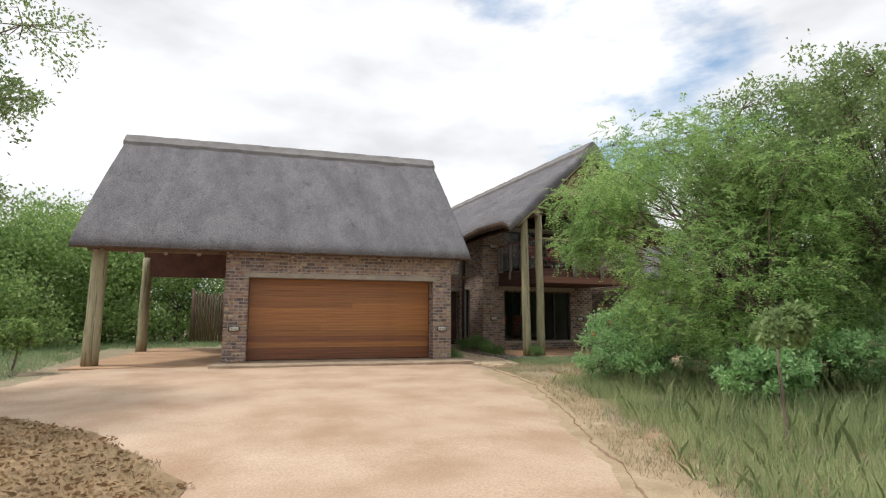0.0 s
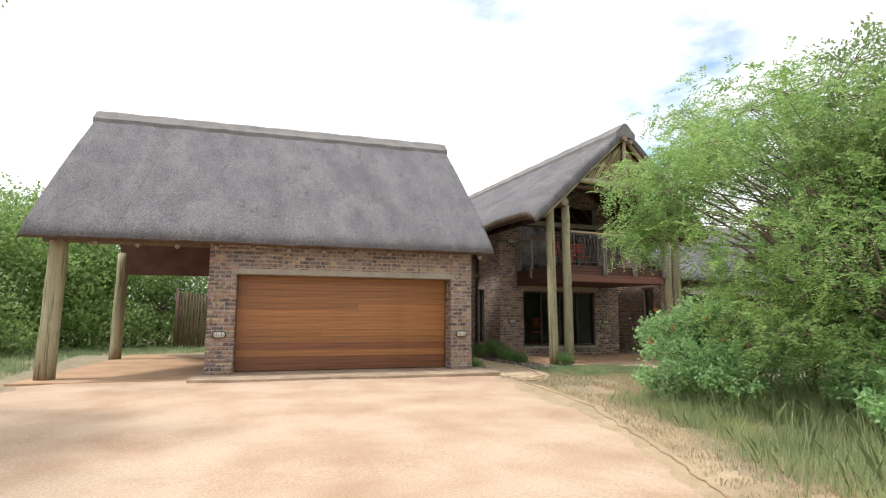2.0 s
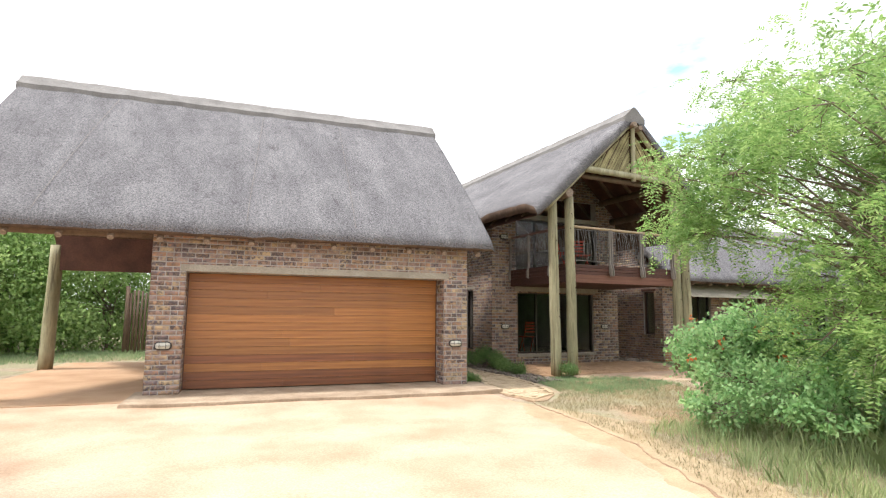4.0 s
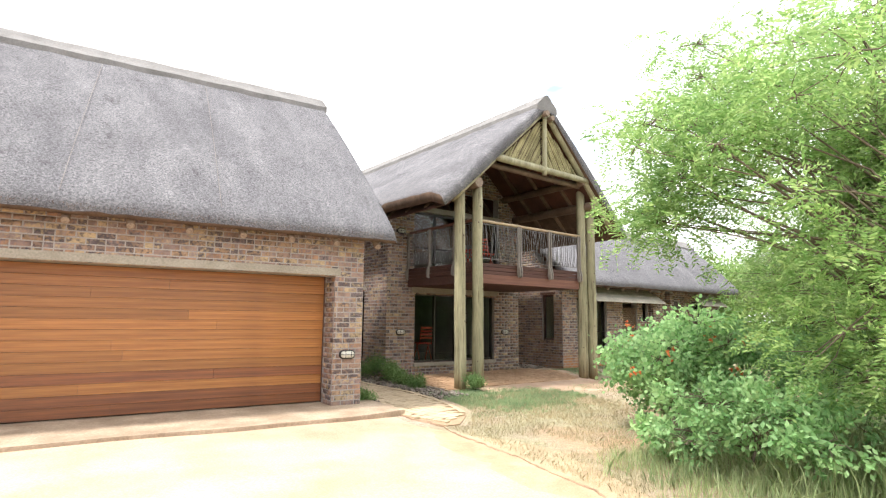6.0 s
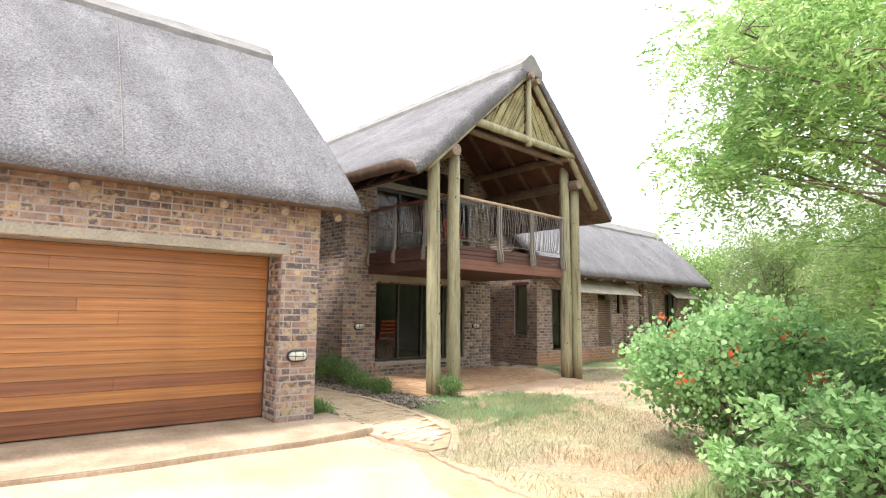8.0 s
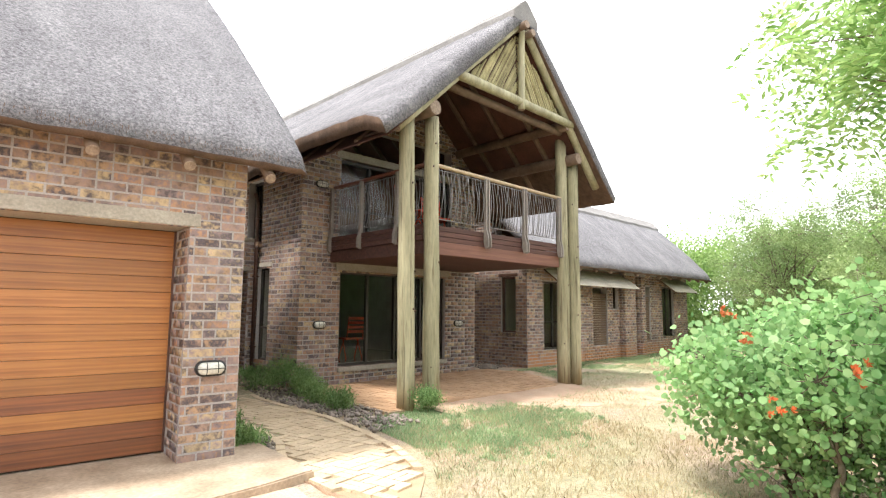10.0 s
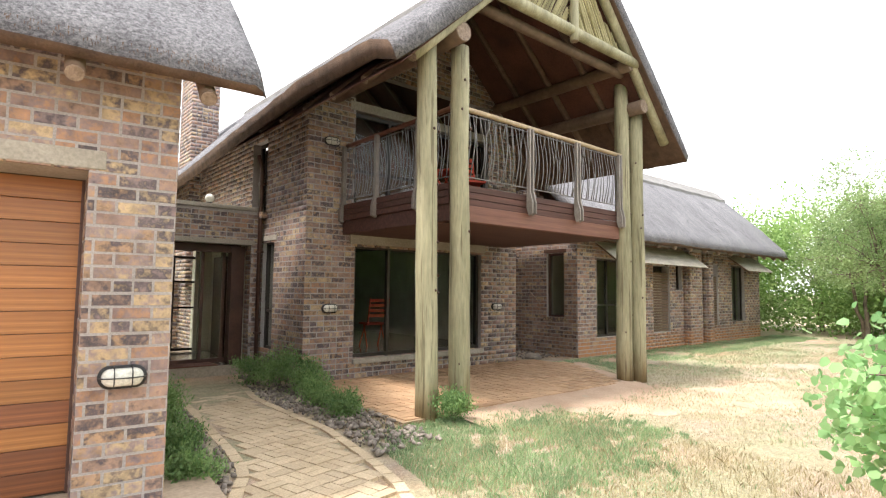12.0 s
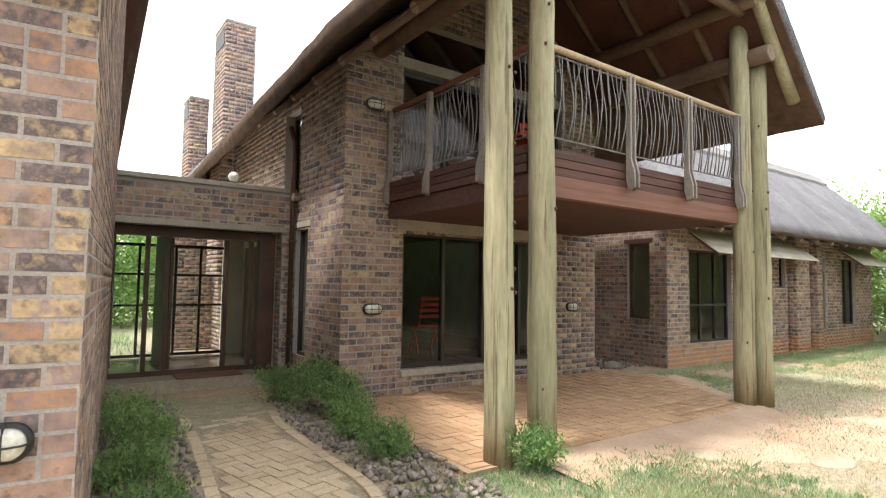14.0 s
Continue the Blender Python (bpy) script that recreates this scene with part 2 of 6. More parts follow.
M = {
    "brick": brick_material(),
    "mortar": surface("mortar", (0.30, 0.275, 0.26), (0.40, 0.37, 0.35), 3, 80, 0.95, 0.4, 0.004),
    "thatch": thatch_material(),
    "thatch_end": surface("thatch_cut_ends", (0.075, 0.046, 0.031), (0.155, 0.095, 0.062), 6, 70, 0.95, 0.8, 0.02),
    "ridge": surface("ridge_cement", (0.15, 0.142, 0.138), (0.235, 0.225, 0.22), 2.5, 35, 0.9, 0.5, 0.012),
    "pole": surface("treated_pole", (0.21, 0.195, 0.115), (0.43, 0.40, 0.265), 1.3, 11, 0.75, 0.5, 0.01, stretch=(3.2, 3.2, 0.4)),
    "post": stained_pole(),
    "pole_beam": surface("weathered_beam_pole", (0.095, 0.06, 0.04), (0.18, 0.12, 0.08), 2.0, 12, 0.75, 0.35, 0.006),
    "pole_end": surface("cut_pole_end", (0.17, 0.12, 0.085), (0.34, 0.26, 0.20), 26, 90, 0.8, 0.2, 0.003),
    "door_wood": wood_material("varnished_door_plank", (0.235, 0.083, 0.022), (0.42, 0.18, 0.05), (0.7, 26.0, 26.0), 0.38, 0.2),
    "deck_wood": wood_material("dark_deck_board", (0.055, 0.022, 0.016), (0.115, 0.048, 0.034), (0.8, 22.0, 22.0), 0.75, 0.2),
    "fascia": wood_material("fascia_timber", (0.13, 0.05, 0.032), (0.21, 0.09, 0.058), (0.8, 22.0, 22.0), 0.6, 0.1),
    "ceiling": surface("reed_ceiling", (0.07, 0.030, 0.021), (0.14, 0.058, 0.038), 2.0, 30, 0.8, 0.4, 0.01),
    "concrete": surface("cast_concrete", (0.27, 0.24, 0.195), (0.39, 0.355, 0.30), 2.0, 40, 0.9, 0.3, 0.004),
    "apron": surface("stained_apron_concrete", (0.28, 0.205, 0.14), (0.48, 0.375, 0.275), 2.0, 30, 0.9, 0.3, 0.005),
    "drive": surface("sandy_driveway", (0.40, 0.265, 0.175), (0.585, 0.445, 0.33), 0.8, 45, 0.95, 0.35, 0.012),
    "carport_soil": surface("trodden_red_soil", (0.42, 0.255, 0.15), (0.55, 0.365, 0.235), 1.2, 40, 0.95, 0.35, 0.01),
    "ground": ground_material(),
    "paver": surface("clay_paver", (0.43, 0.325, 0.21), (0.57, 0.45, 0.31), 1.6, 60, 0.9, 0.35, 0.004, vary=0.09),
    "terrace": surface("terrace_paver", (0.38, 0.225, 0.125), (0.50, 0.325, 0.195), 1.4, 60, 0.9, 0.35, 0.004, vary=0.10),
    "grit": surface("paving_joint_sand", (0.29, 0.20, 0.125), (0.40, 0.285, 0.18), 4.0, 80, 0.95, 0.3, 0.004),
    "stone": surface("grey_pebble", (0.13, 0.105, 0.09), (0.31, 0.26, 0.22), 5.0, 40, 0.85, 0.4, 0.006, vary=0.35),
    "frame": surface("bronze_frame", (0.022, 0.016, 0.013), (0.04, 0.03, 0.024), 4.0, 60, 0.45, 0.05, 0.001),
    "red_frame": surface("dark_timber_frame", (0.05, 0.022, 0.016), (0.10, 0.045, 0.03), 3.0, 40, 0.5, 0.1, 0.002),
    "glass": glass_material(),
    "iron": surface("painted_iron", (0.13, 0.125, 0.125), (0.22, 0.21, 0.205), 4.0, 60, 0.45, 0.1, 0.001, metal=0.3),
    "bracket": surface("grey_timber_bracket", (0.19, 0.165, 0.145), (0.30, 0.265, 0.235), 3.0, 40, 0.7, 0.2, 0.003),
    "rail": surface("handrail_pole", (0.33, 0.24, 0.15), (0.48, 0.37, 0.24), 3.0, 30, 0.6, 0.2, 0.003),
    "reed": surface("reed_infill", (0.24, 0.21, 0.10), (0.42, 0.37, 0.20), 3.0, 30, 0.85, 0.3, 0.005, vary=0.3),
    "plaster": surface("cream_plaster", (0.62, 0.57, 0.47), (0.72, 0.67, 0.57), 1.5, 50, 0.9, 0.1, 0.002),
    "screed": surface("polished_screed", (0.33, 0.28, 0.22), (0.44, 0.38, 0.30), 1.5, 30, 0.12, 0.0),
    "black": surface("black_iron_cage", (0.018, 0.018, 0.018), (0.035, 0.034, 0.033), 6.0, 60, 0.5, 0.1, 0.001),
    "opal": surface("opal_glass", (0.55, 0.54, 0.47), (0.68, 0.67, 0.60), 5.0, 60, 0.25, 0.0),
    "red_cloth": surface("red_fabric", (0.36, 0.04, 0.02), (0.50, 0.07, 0.035), 5.0, 80, 0.85, 0.2, 0.003),
    "mat": surface("coir_mat", (0.10, 0.04, 0.025), (0.17, 0.075, 0.05), 6.0, 120, 0.95, 0.5, 0.006),
    # near-black tone carries the shade inside the rooms
    "shaded_room": surface("interior_shade", (0.05, 0.047, 0.048), (0.09, 0.084, 0.082), 1.0, 20, 0.8, 0.0),
    "white": surface("white_paint", (0.70, 0.70, 0.68), (0.80, 0.80, 0.78), 3.0, 50, 0.5, 0.05, 0.001),
    "bark": surface("grey_bark", (0.10, 0.075, 0.055), (0.22, 0.175, 0.13), 5.0, 40, 0.9, 0.6, 0.01),
    "leaf_thorn": leaf_material("feathery_leaf", (0.19, 0.36, 0.11), (0.48, 0.64, 0.28), 0.6),
    "leaf_grey": leaf_material("greygreen_leaf", (0.18, 0.27, 0.11), (0.37, 0.48, 0.24), 0.5),
    "leaf_bush": leaf_material("shrub_leaf", (0.22, 0.42, 0.18), (0.44, 0.64, 0.34), 0.5),
    "leaf_herb": leaf_material("herb_leaf", (0.12, 0.22, 0.08), (0.28, 0.41, 0.17), 0.45),
    "leaf_far": leaf_material("bush_leaf", (0.17, 0.29, 0.09), (0.38, 0.52, 0.21), 0.5),
    "grass": leaf_material("grass_blade", (0.21, 0.34, 0.17), (0.44, 0.56, 0.36), 0.45),
    "dry_grass": leaf_material("dry_grass_blade", (0.40, 0.335, 0.22), (0.60, 0.51, 0.36), 0.4),
    "wild_grass": leaf_material("wild_grass_blade", (0.29, 0.39, 0.19), (0.56, 0.61, 0.37), 0.5),
    "awning": surface("pale_awning_reed", (0.42, 0.38, 0.31), (0.58, 0.53, 0.45), 3.0, 40, 0.85, 0.2, 0.003, vary=0.15),
    "verge": surface("dry_verge_soil", (0.33, 0.245, 0.15), (0.49, 0.38, 0.25), 2.6, 50, 0.95, 0.5, 0.015),
    "lawn_soil": surface("bare_lawn_soil", (0.38, 0.25, 0.17), (0.51, 0.365, 0.26), 1.8, 50, 0.95, 0.5, 0.012),
    "litter": surface("dry_leaf_litter", (0.22, 0.145, 0.075), (0.40, 0.285, 0.165), 2.5, 70, 0.95, 0.7, 0.02),
    "dead_leaf": leaf_material("fallen_leaf", (0.16, 0.09, 0.045), (0.42, 0.29, 0.17), 0.15),
    "edge_soil": surface("crumbling_edge_soil", (0.24, 0.15, 0.095), (0.38, 0.255, 0.165), 5.0, 60, 0.95, 0.7, 0.02),
    "flower": leaf_material("orange_flower", (0.62, 0.13, 0.05), (0.78, 0.26, 0.12), 0.3),
}


# ---- mesh helpers ----
def mesh_of(name, bm, material, smooth=False):
    me = bpy.data.meshes.new(name)
    bm.normal_update()
    bm.to_mesh(me)
    bm.free()
    me.materials.append(M[material])
    if smooth:
        me.polygons.foreach_set("use_smooth", [True] * len(me.polygons))
    return me


def quick_mesh(name, verts, faces, material, smooth=False):
    """A mesh from an array of points and an array of faces, all with the same number of corners."""
    verts, faces = np.asarray(verts, dtype=np.float32), np.asarray(faces, dtype=np.int32)
    me = bpy.data.meshes.new(name)
    me.vertices.add(len(verts))
    me.vertices.foreach_set("co", verts.ravel())
    k = faces.shape[1]
    me.loops.add(faces.size)
    me.loops.foreach_set("vertex_index", faces.ravel())
    me.polygons.add(len(faces))
    me.polygons.foreach_set("loop_start", np.arange(0, faces.size, k, dtype=np.int32))
    me.materials.append(M[material])
    me.update(calc_edges=True)
    if smooth:
        me.polygons.foreach_set("use_smooth", [True] * len(faces))
    return me


def thing(name, label, category, at=None, group="", kind=""):
    ob = new(name)
    ob.empty_display_size = 0.2
    if at is not None:
        ob.matrix_world = at if isinstance(at, Matrix) else Matrix.Translation(at)
    return tagged(ob, label, category, group, kind)


def hang(ob, parent):
    """Parents ob, whose mesh is in world coordinates or whose matrix is already local to the parent's frame."""
    ob.parent = parent
    return ob


def part(name, bm, material, parent, label="", smooth=False, local=None):
    data = bm if isinstance(bm, bpy.types.Mesh) else mesh_of(name, bm, material, smooth)
    ob = new(name, data)
    ob.parent = parent
    if local is not None:
        ob.matrix_basis = local
    if label:
        ob["label"] = label
    return ob


def structure(name, bm, material, label, category="", smooth=False):
    data = bm if isinstance(bm, bpy.types.Mesh) else mesh_of(name, bm, material, smooth)
    return tagged(new(name, data), label, category or name.split("_")[0], kind="structure")


def add_box(bm, lo, hi, m=None, bevel=0.0):
    r = bmesh.ops.create_cube(bm, size=1.0)
    c = [(a + b) / 2 for a, b in zip(lo, hi)]
    s = [max(abs(b - a), 1e-4) for a, b in zip(lo, hi)]
    bmesh.ops.transform(bm, matrix=Matrix.Translation(c) @ Matrix.Diagonal((*s, 1)), verts=r["verts"])
    if bevel:
        es = list({e for v in r["verts"] for e in v.link_edges})
        out = bmesh.ops.bevel(bm, geom=es, offset=bevel, segments=2, affect="EDGES", profile=0.6)
        vs = list({v for f in out["faces"] for v in f.verts} | {v for v in r["verts"] if v.is_valid})
    else:
        vs = r["verts"]
    if m is not None:
        bmesh.ops.transform(bm, matrix=m, verts=[v for v in vs if v.is_valid])
    return bm


def box(lo, hi, m=None, bevel=0.0):
    return add_box(bmesh.new(), lo, hi, m, bevel)


def add_tube(bm, pts, radii, sides=10, caps=True, wobble=0.0, seed=0):
    """A tube through points, with a radius for each."""
    pts = [Vector(p) for p in pts]
    rings = []
    up = Vector((0, 0, 1))
    for i, p in enumerate(pts):
        d = (pts[min(i + 1, len(pts) - 1)] - pts[max(i - 1, 0)]).normalized()
        ref = up if abs(d.z) < 0.9 else Vector((1, 0, 0))
        a = d.cross(ref).normalized()
        b = d.cross(a).normalized()
        r = radii[i] if hasattr(radii, "__len__") else radii
        ring = []
        for k in range(sides):
            t = 2 * math.pi * k / sides
            rr = r * (1 + wobble * noise.noise(Vector((p.x * 3 + seed, p.z * 2 + math.cos(t), p.y * 3 + math.sin(t)))))
            ring.append(bm.verts.new(p + (a * math.cos(t) + b * math.sin(t)) * rr))
        rings.append(ring)
    for r0, r1 in zip(rings, rings[1:]):
        for k in range(sides):
            bm.faces.new((r0[k], r0[(k + 1) % sides], r1[(k + 1) % sides], r1[k]))
    if caps:
        bm.faces.new(rings[0][::-1])
        bm.faces.new(rings[-1])
    return bm


def tube(pts, radii, sides=10, wobble=0.0, seed=0, caps=True):
    bm = add_tube(bmesh.new(), pts, radii, sides, caps, wobble, seed)
    bmesh.ops.recalc_face_normals(bm, faces=bm.faces)
    return bm


def line_pts(a, b, n):
    a, b = Vector(a), Vector(b)
    return [a.lerp(b, i / n) for i in range(n + 1)]


def log_part(name, a, b, r0, r1, parent, material="pole", seed=0, label="", end_caps=True, n=10, sides=14):
    """A round pole with a slightly uneven girth; its sawn ends are lighter discs."""
    a, b = Vector(a), Vector(b)
    pts = line_pts(a, b, n)
    for i, p in enumerate(pts[1:-1], 1):
        p += Vector((noise.noise((i * 0.35, seed, 0)), noise.noise((i * 0.35, seed, 7)), 0)) * 0.014
    radii = [r0 + (r1 - r0) * i / n for i in range(n + 1)]
    bm = tube(pts, radii, sides, 0.05, seed)
    pole = part(name, bm, material, parent, label, True)
    for poly in pole.data.polygons:
        poly.use_smooth = len(poly.vertices) == 4
    if end_caps:
        for p, q, r in ((a, b, r0), (b, a, r1)):
            d = (p - q).normalized()
            cb = tube([p + d * 0.001, p + d * 0.006], [r * 0.93, r * 0.90], sides)
            part("sawn_end", cb, "pole_end", pole, "pale sawn pole end")
    return pole


# ---- brickwork ----
COURSE, BRICK_H, BRICK_L, PITCH = 0.0852, 0.0705, 0.218, 0.233


def brick_mesh():
    bm = bmesh.new()
    add_box(bm, (-0.5, -0.003, -0.5), (0.5, 0.02, 0.5))
    front = [v for v in bm.verts if v.co.y < 0]
    for v in front:
        v.co.x *= 0.982
        v.co.z *= 0.955
    back = [f for f in bm.faces if all(v.co.y > 0 for v in f.verts)]
    bmesh.ops.delete(bm, geom=back, context="FACES")
    return mesh_of("brick", bm, "brick")


BRICK = brick_mesh()
BV = np.array([v.co[:] for v in BRICK.vertices])
BF = np.array([p.vertices[:] for p in BRICK.polygons])


def brick_boxes(length, z0, ztop, openings, shift=0.0):
    """Bricks of a stretcher bond on a wall face: middle along the face, middle height, length."""
    top_of = ztop if callable(ztop) else (lambda u: ztop)
    zmax = max(top_of(length * i / 20) for i in range(21))
    rows = int((zmax - z0) / COURSE + 0.01)
    for r in range(rows):
        za = z0 + r * COURSE + 0.006
        zc = za + BRICK_H / 2
        start = -PITCH * (0.5 if r % 2 else 0.0) + shift
        for i in range(int(length / PITCH) + 3):
            b0 = start + i * PITCH
            halves = [(b0, b0 + BRICK_L)] if (r * 31 + i * 17 + (r * i) % 7) % 5 else [(b0, b0 + 0.103), (b0 + 0.115, b0 + BRICK_L)]
            segs = [(max(a, 0.0), min(b, length)) for a, b in halves]
            for o0, o1, oz0, oz1 in openings:
                if zc > oz0 and zc < oz1:
                    cut = []
                    for a, b in segs:
                        if b <= o0 or a >= o1:
                            cut.append((a, b))
                        else:
                            if a < o0:
                                cut.append((a, o0))
                            if b > o1:
                                cut.append((o1, b))
                    segs = cut
            for a, b in segs:
                if b - a > 0.035 and za + BRICK_H < top_of((a + b) / 2) + 0.02:
                    yield (a + b) / 2, zc, b - a


def lay_bricks(parent, p0, angle, length, z0, ztop, openings=(), single=None, shift=0.0):
    """Bricks on a face that starts at p0 and runs at the angle; it faces to the right of that way. single: (u, z) about which up to 300 bricks are objects."""
    rng = random.Random(int(p0[0] * 100 + p0[1] * 17 + z0 * 7) + 5)
    m = pose(p0[0], p0[1], 0, 0, 0, angle)
    bricks = list(brick_boxes(length, z0, ztop, openings, shift))
    near = set()
    if single:
        order = sorted(range(len(bricks)), key=lambda i: (bricks[i][0] - single[0]) ** 2 + (bricks[i][1] - single[1]) ** 2)
        near = set(order[:300])
    vs, fs, k = [], [], 0
    rot = np.array(m.to_3x3())
    org = np.array(m.translation)
    for i, (u, z, ln) in enumerate(bricks):
        proud = rng.uniform(-0.0012, 0.0012)
        tilt = rng.uniform(-0.5, 0.5)
        local = m @ pose(u, proud, z + rng.uniform(-0.002, 0.002), 0, tilt, 0) @ Matrix.Diagonal((ln, 1, BRICK_H, 1))
        if i in near:
            part("brick", BRICK, "", parent, "", local=local)
        else:
            a = np.array(local)
            vs.append(BV @ a[:3, :3].T + a[:3, 3])
            fs.append(BF + k)
            k += len(BV)
    if vs:
        ob = part("brickwork", quick_mesh("brickwork", np.concatenate(vs), np.concatenate(fs), "brick"), "", parent)
        ob["kind"] = "stuff"


def wall_body(p0, angle, length, z0, ztop, openings, thick):
    """The mortar core of a wall with its openings cut through: closed, thickness to the left of its run."""
    top_of = ztop if callable(ztop) else (lambda u: ztop)
    us = {0.0, length}
    if callable(ztop):
        us |= {length * i / 24 for i in range(1, 24)}
    for a, b, c, d in openings:
        us |= {max(a, 0.0), min(b, length)}
    us = sorted(us)
    zs = {z0} | {c for _, _, c, _ in openings if c > z0} | {d for *_, d in openings}
    tops = [top_of((a + b) / 2) for a, b in zip(us, us[1:])]
    zs = sorted(zs | {round(t, 3) for t in tops})
    solid = lambda i, j: (0 <= i < len(us) - 1 and 0 <= j < len(zs) - 1 and (zs[j] + zs[j + 1]) / 2 < tops[i]
                          and not any(a < (us[i] + us[i + 1]) / 2 < b and c < (zs[j] + zs[j + 1]) / 2 < d for a, b, c, d in openings))
    bm = bmesh.new()
    quad = lambda *c: bm.faces.new([bm.verts.new(v) for v in c])
    for i in range(len(us) - 1):
        for j in range(len(zs) - 1):
            if not solid(i, j):
                continue
            a, b, c, d = us[i], us[i + 1], zs[j], zs[j + 1]
            quad((a, 0, c), (b, 0, c), (b, 0, d), (a, 0, d))
            quad((b, thick, c), (a, thick, c), (a, thick, d), (b, thick, d))
            if not solid(i - 1, j):
                quad((a, thick, c), (a, 0, c), (a, 0, d), (a, thick, d))
            if not solid(i + 1, j):
                quad((b, 0, c), (b, thick, c), (b, thick, d), (b, 0, d))
            if not solid(i, j - 1):
                quad((a, thick, c), (b, thick, c), (b, 0, c), (a, 0, c))
            if not solid(i, j + 1):
                quad((a, 0, d), (b, 0, d), (b, thick, d), (a, thick, d))
    bmesh.ops.remove_doubles(bm, verts=bm.verts, dist=0.0005)
    bmesh.ops.transform(bm, matrix=pose(p0[0], p0[1], 0, 0, 0, angle), verts=bm.verts)
    return bm


def brick_wall(name, label, p0, angle, length, z0, ztop, openings=(), thick=0.23, single=None, shift=0.0, trim=(0.0, 0.0)):
    """trim: how much of the core is left off at start and end, where another wall's core takes the corner."""
    s = pose(p0[0], p0[1], 0, 0, 0, angle) @ Vector((trim[0], 0, 0))
    top = (lambda u: ztop(u + trim[0])) if callable(ztop) else ztop
    holes = [(a - trim[0], b - trim[0], c, d) for a, b, c, d in openings]
    w = structure(name, wall_body((s.x, s.y), angle, length - trim[0] - trim[1], z0, top, holes, thick), "mortar", label, "wall")
    lay_bricks(w, p0, angle, length, z0, ztop, openings, single, shift)
    return w


# ---- the garage's own axes ----
GA = -5.5
G = pose(1.095, 16.93, 0, 0, 0, GA)


def gp(u, v, z=0.0):
    return G @ Vector((u, v, z))


def in_garage(u, v):
    p = gp(u, v)
    return (p.x, p.y)


# ---- ground ----
def ground_z(x, y):
    if y >= 15:
        s = -0.09
    else:
        s = -0.09 - 0.24 * min(1.0, (15 - y) / 14.0)
    return s + 0.05 * noise.noise((x * 0.11, y * 0.11, 3.0))


def steps_out(lo, hi, step, far):
    mid = list(np.arange(lo, hi + step * 0.5, step))
    out, d = [], step * 2
    x = hi
    while x < far:
        x += d
        d *= 1.5
        out.append(x)
    back, d, x = [], step * 2, lo
    while x > -far:
        x -= d
        d *= 1.5
        back.append(x)
    return back[::-1] + mid + out


def sheet(name, xs, ys, zfun, material):
    nx, ny = len(xs), len(ys)
    v = [(x, y, zfun(x, y)) for y in ys for x in xs]
    idx = np.arange(nx * ny).reshape(ny, nx)
    f = np.stack([idx[:-1, :-1], idx[:-1, 1:], idx[1:, 1:], idx[1:, :-1]], -1).reshape(-1, 4)
    return quick_mesh(name, v, f, material, True)


tagged(new("ground", sheet("ground", steps_out(-14, 32, 0.5, 1800), steps_out(-8, 40, 0.5, 1800), ground_z, "ground")),
       "patchy lawn of dry straw, green tufts and reddish earth", "ground", kind="structure")

DRIVE_LEFT = [(-9, -4.2), (1, -1.7), (4, -0.6), (6.4, 0.08), (7.4, -0.26), (9.1, -1.09), (10.3, -2.1), (10.9, -5.0), (11.3, -9.5),
              (12.9, -9.5), (13.3, -4.6), (13.6, -3.1), (14.8, -2.95), (16.4, -2.7)]
DRIVE_RIGHT = [(-9, -0.5), (1, 2.05), (5.2, 3.55), (6.3, 4.0), (7.8, 4.7), (8.5, 5.04), (9.7, 5.5), (10.9, 6.03), (12.1, 6.27), (13.4, 6.48), (14.3, 6.58), (15.2, 6.56), (16.4, 6.4)]


def interp(table, y):
    return float(np.interp(y, [p[0] for p in table], [p[1] for p in table]))


def driveway():
    ys = list(np.arange(-9, 16.41, 0.12))
    cols = 40
    v = []
    for y in ys:
        a = interp(DRIVE_LEFT, y) + 0.12 * noise.noise((y * 1.3, 0, 1)) + 0.05 * noise.noise((y * 5, 0, 1))
        b = interp(DRIVE_RIGHT, y) + 0.10 * noise.noise((y * 1.1, 5, 1)) + 0.05 * noise.noise((y * 4, 7, 1))
        for i in range(cols + 1):
            s = i / cols
            x = a + (b - a) * s
            lift = 0.028 * min(1.0, min(s, 1 - s) * 14)
            v.append((x, y, ground_z(x, y) - 0.006 + lift + 0.006 * noise.noise((x * 1.5, y * 1.5, 0))))
    n = cols + 1
    idx = np.arange(len(v)).reshape(len(ys), n)
    f = np.stack([idx[:-1, :-1], idx[:-1, 1:], idx[1:, 1:], idx[1:, :-1]], -1).reshape(-1, 4)
    return quick_mesh("driveway", v, f, "drive", True)


def drive_verge():
    """A strip of bare dry soil along the driveway's edge."""
    v, n = [], 9
    ys = list(np.arange(-6, 14.6, 0.15))
    for y in ys:
        a = interp(DRIVE_RIGHT, y) - 0.5
        w = 1.25 + 0.35 * noise.noise((y * 0.6, 3, 8)) + 0.12 * noise.noise((y * 3.1, 3, 8))
        w *= min(1.0, (14.6 - y) / 2.5 + 0.1)
        for i in range(n):
            x = a + w * i / (n - 1)
            v.append((x, y, ground_z(x, y) + (0.006 if i < n - 1 else -0.015) + 0.004 * noise.noise((x * 4, y * 4, 0))))
    idx = np.arange(len(v)).reshape(len(ys), n)
    f = np.stack([idx[:-1, :-1], idx[:-1, 1:], idx[1:, 1:], idx[1:, :-1]], -1).reshape(-1, 4)
    return quick_mesh("verge", v, f, "verge", True)


structure("verge", drive_verge(), "verge", "dry bare soil verge along the driveway", "verge")


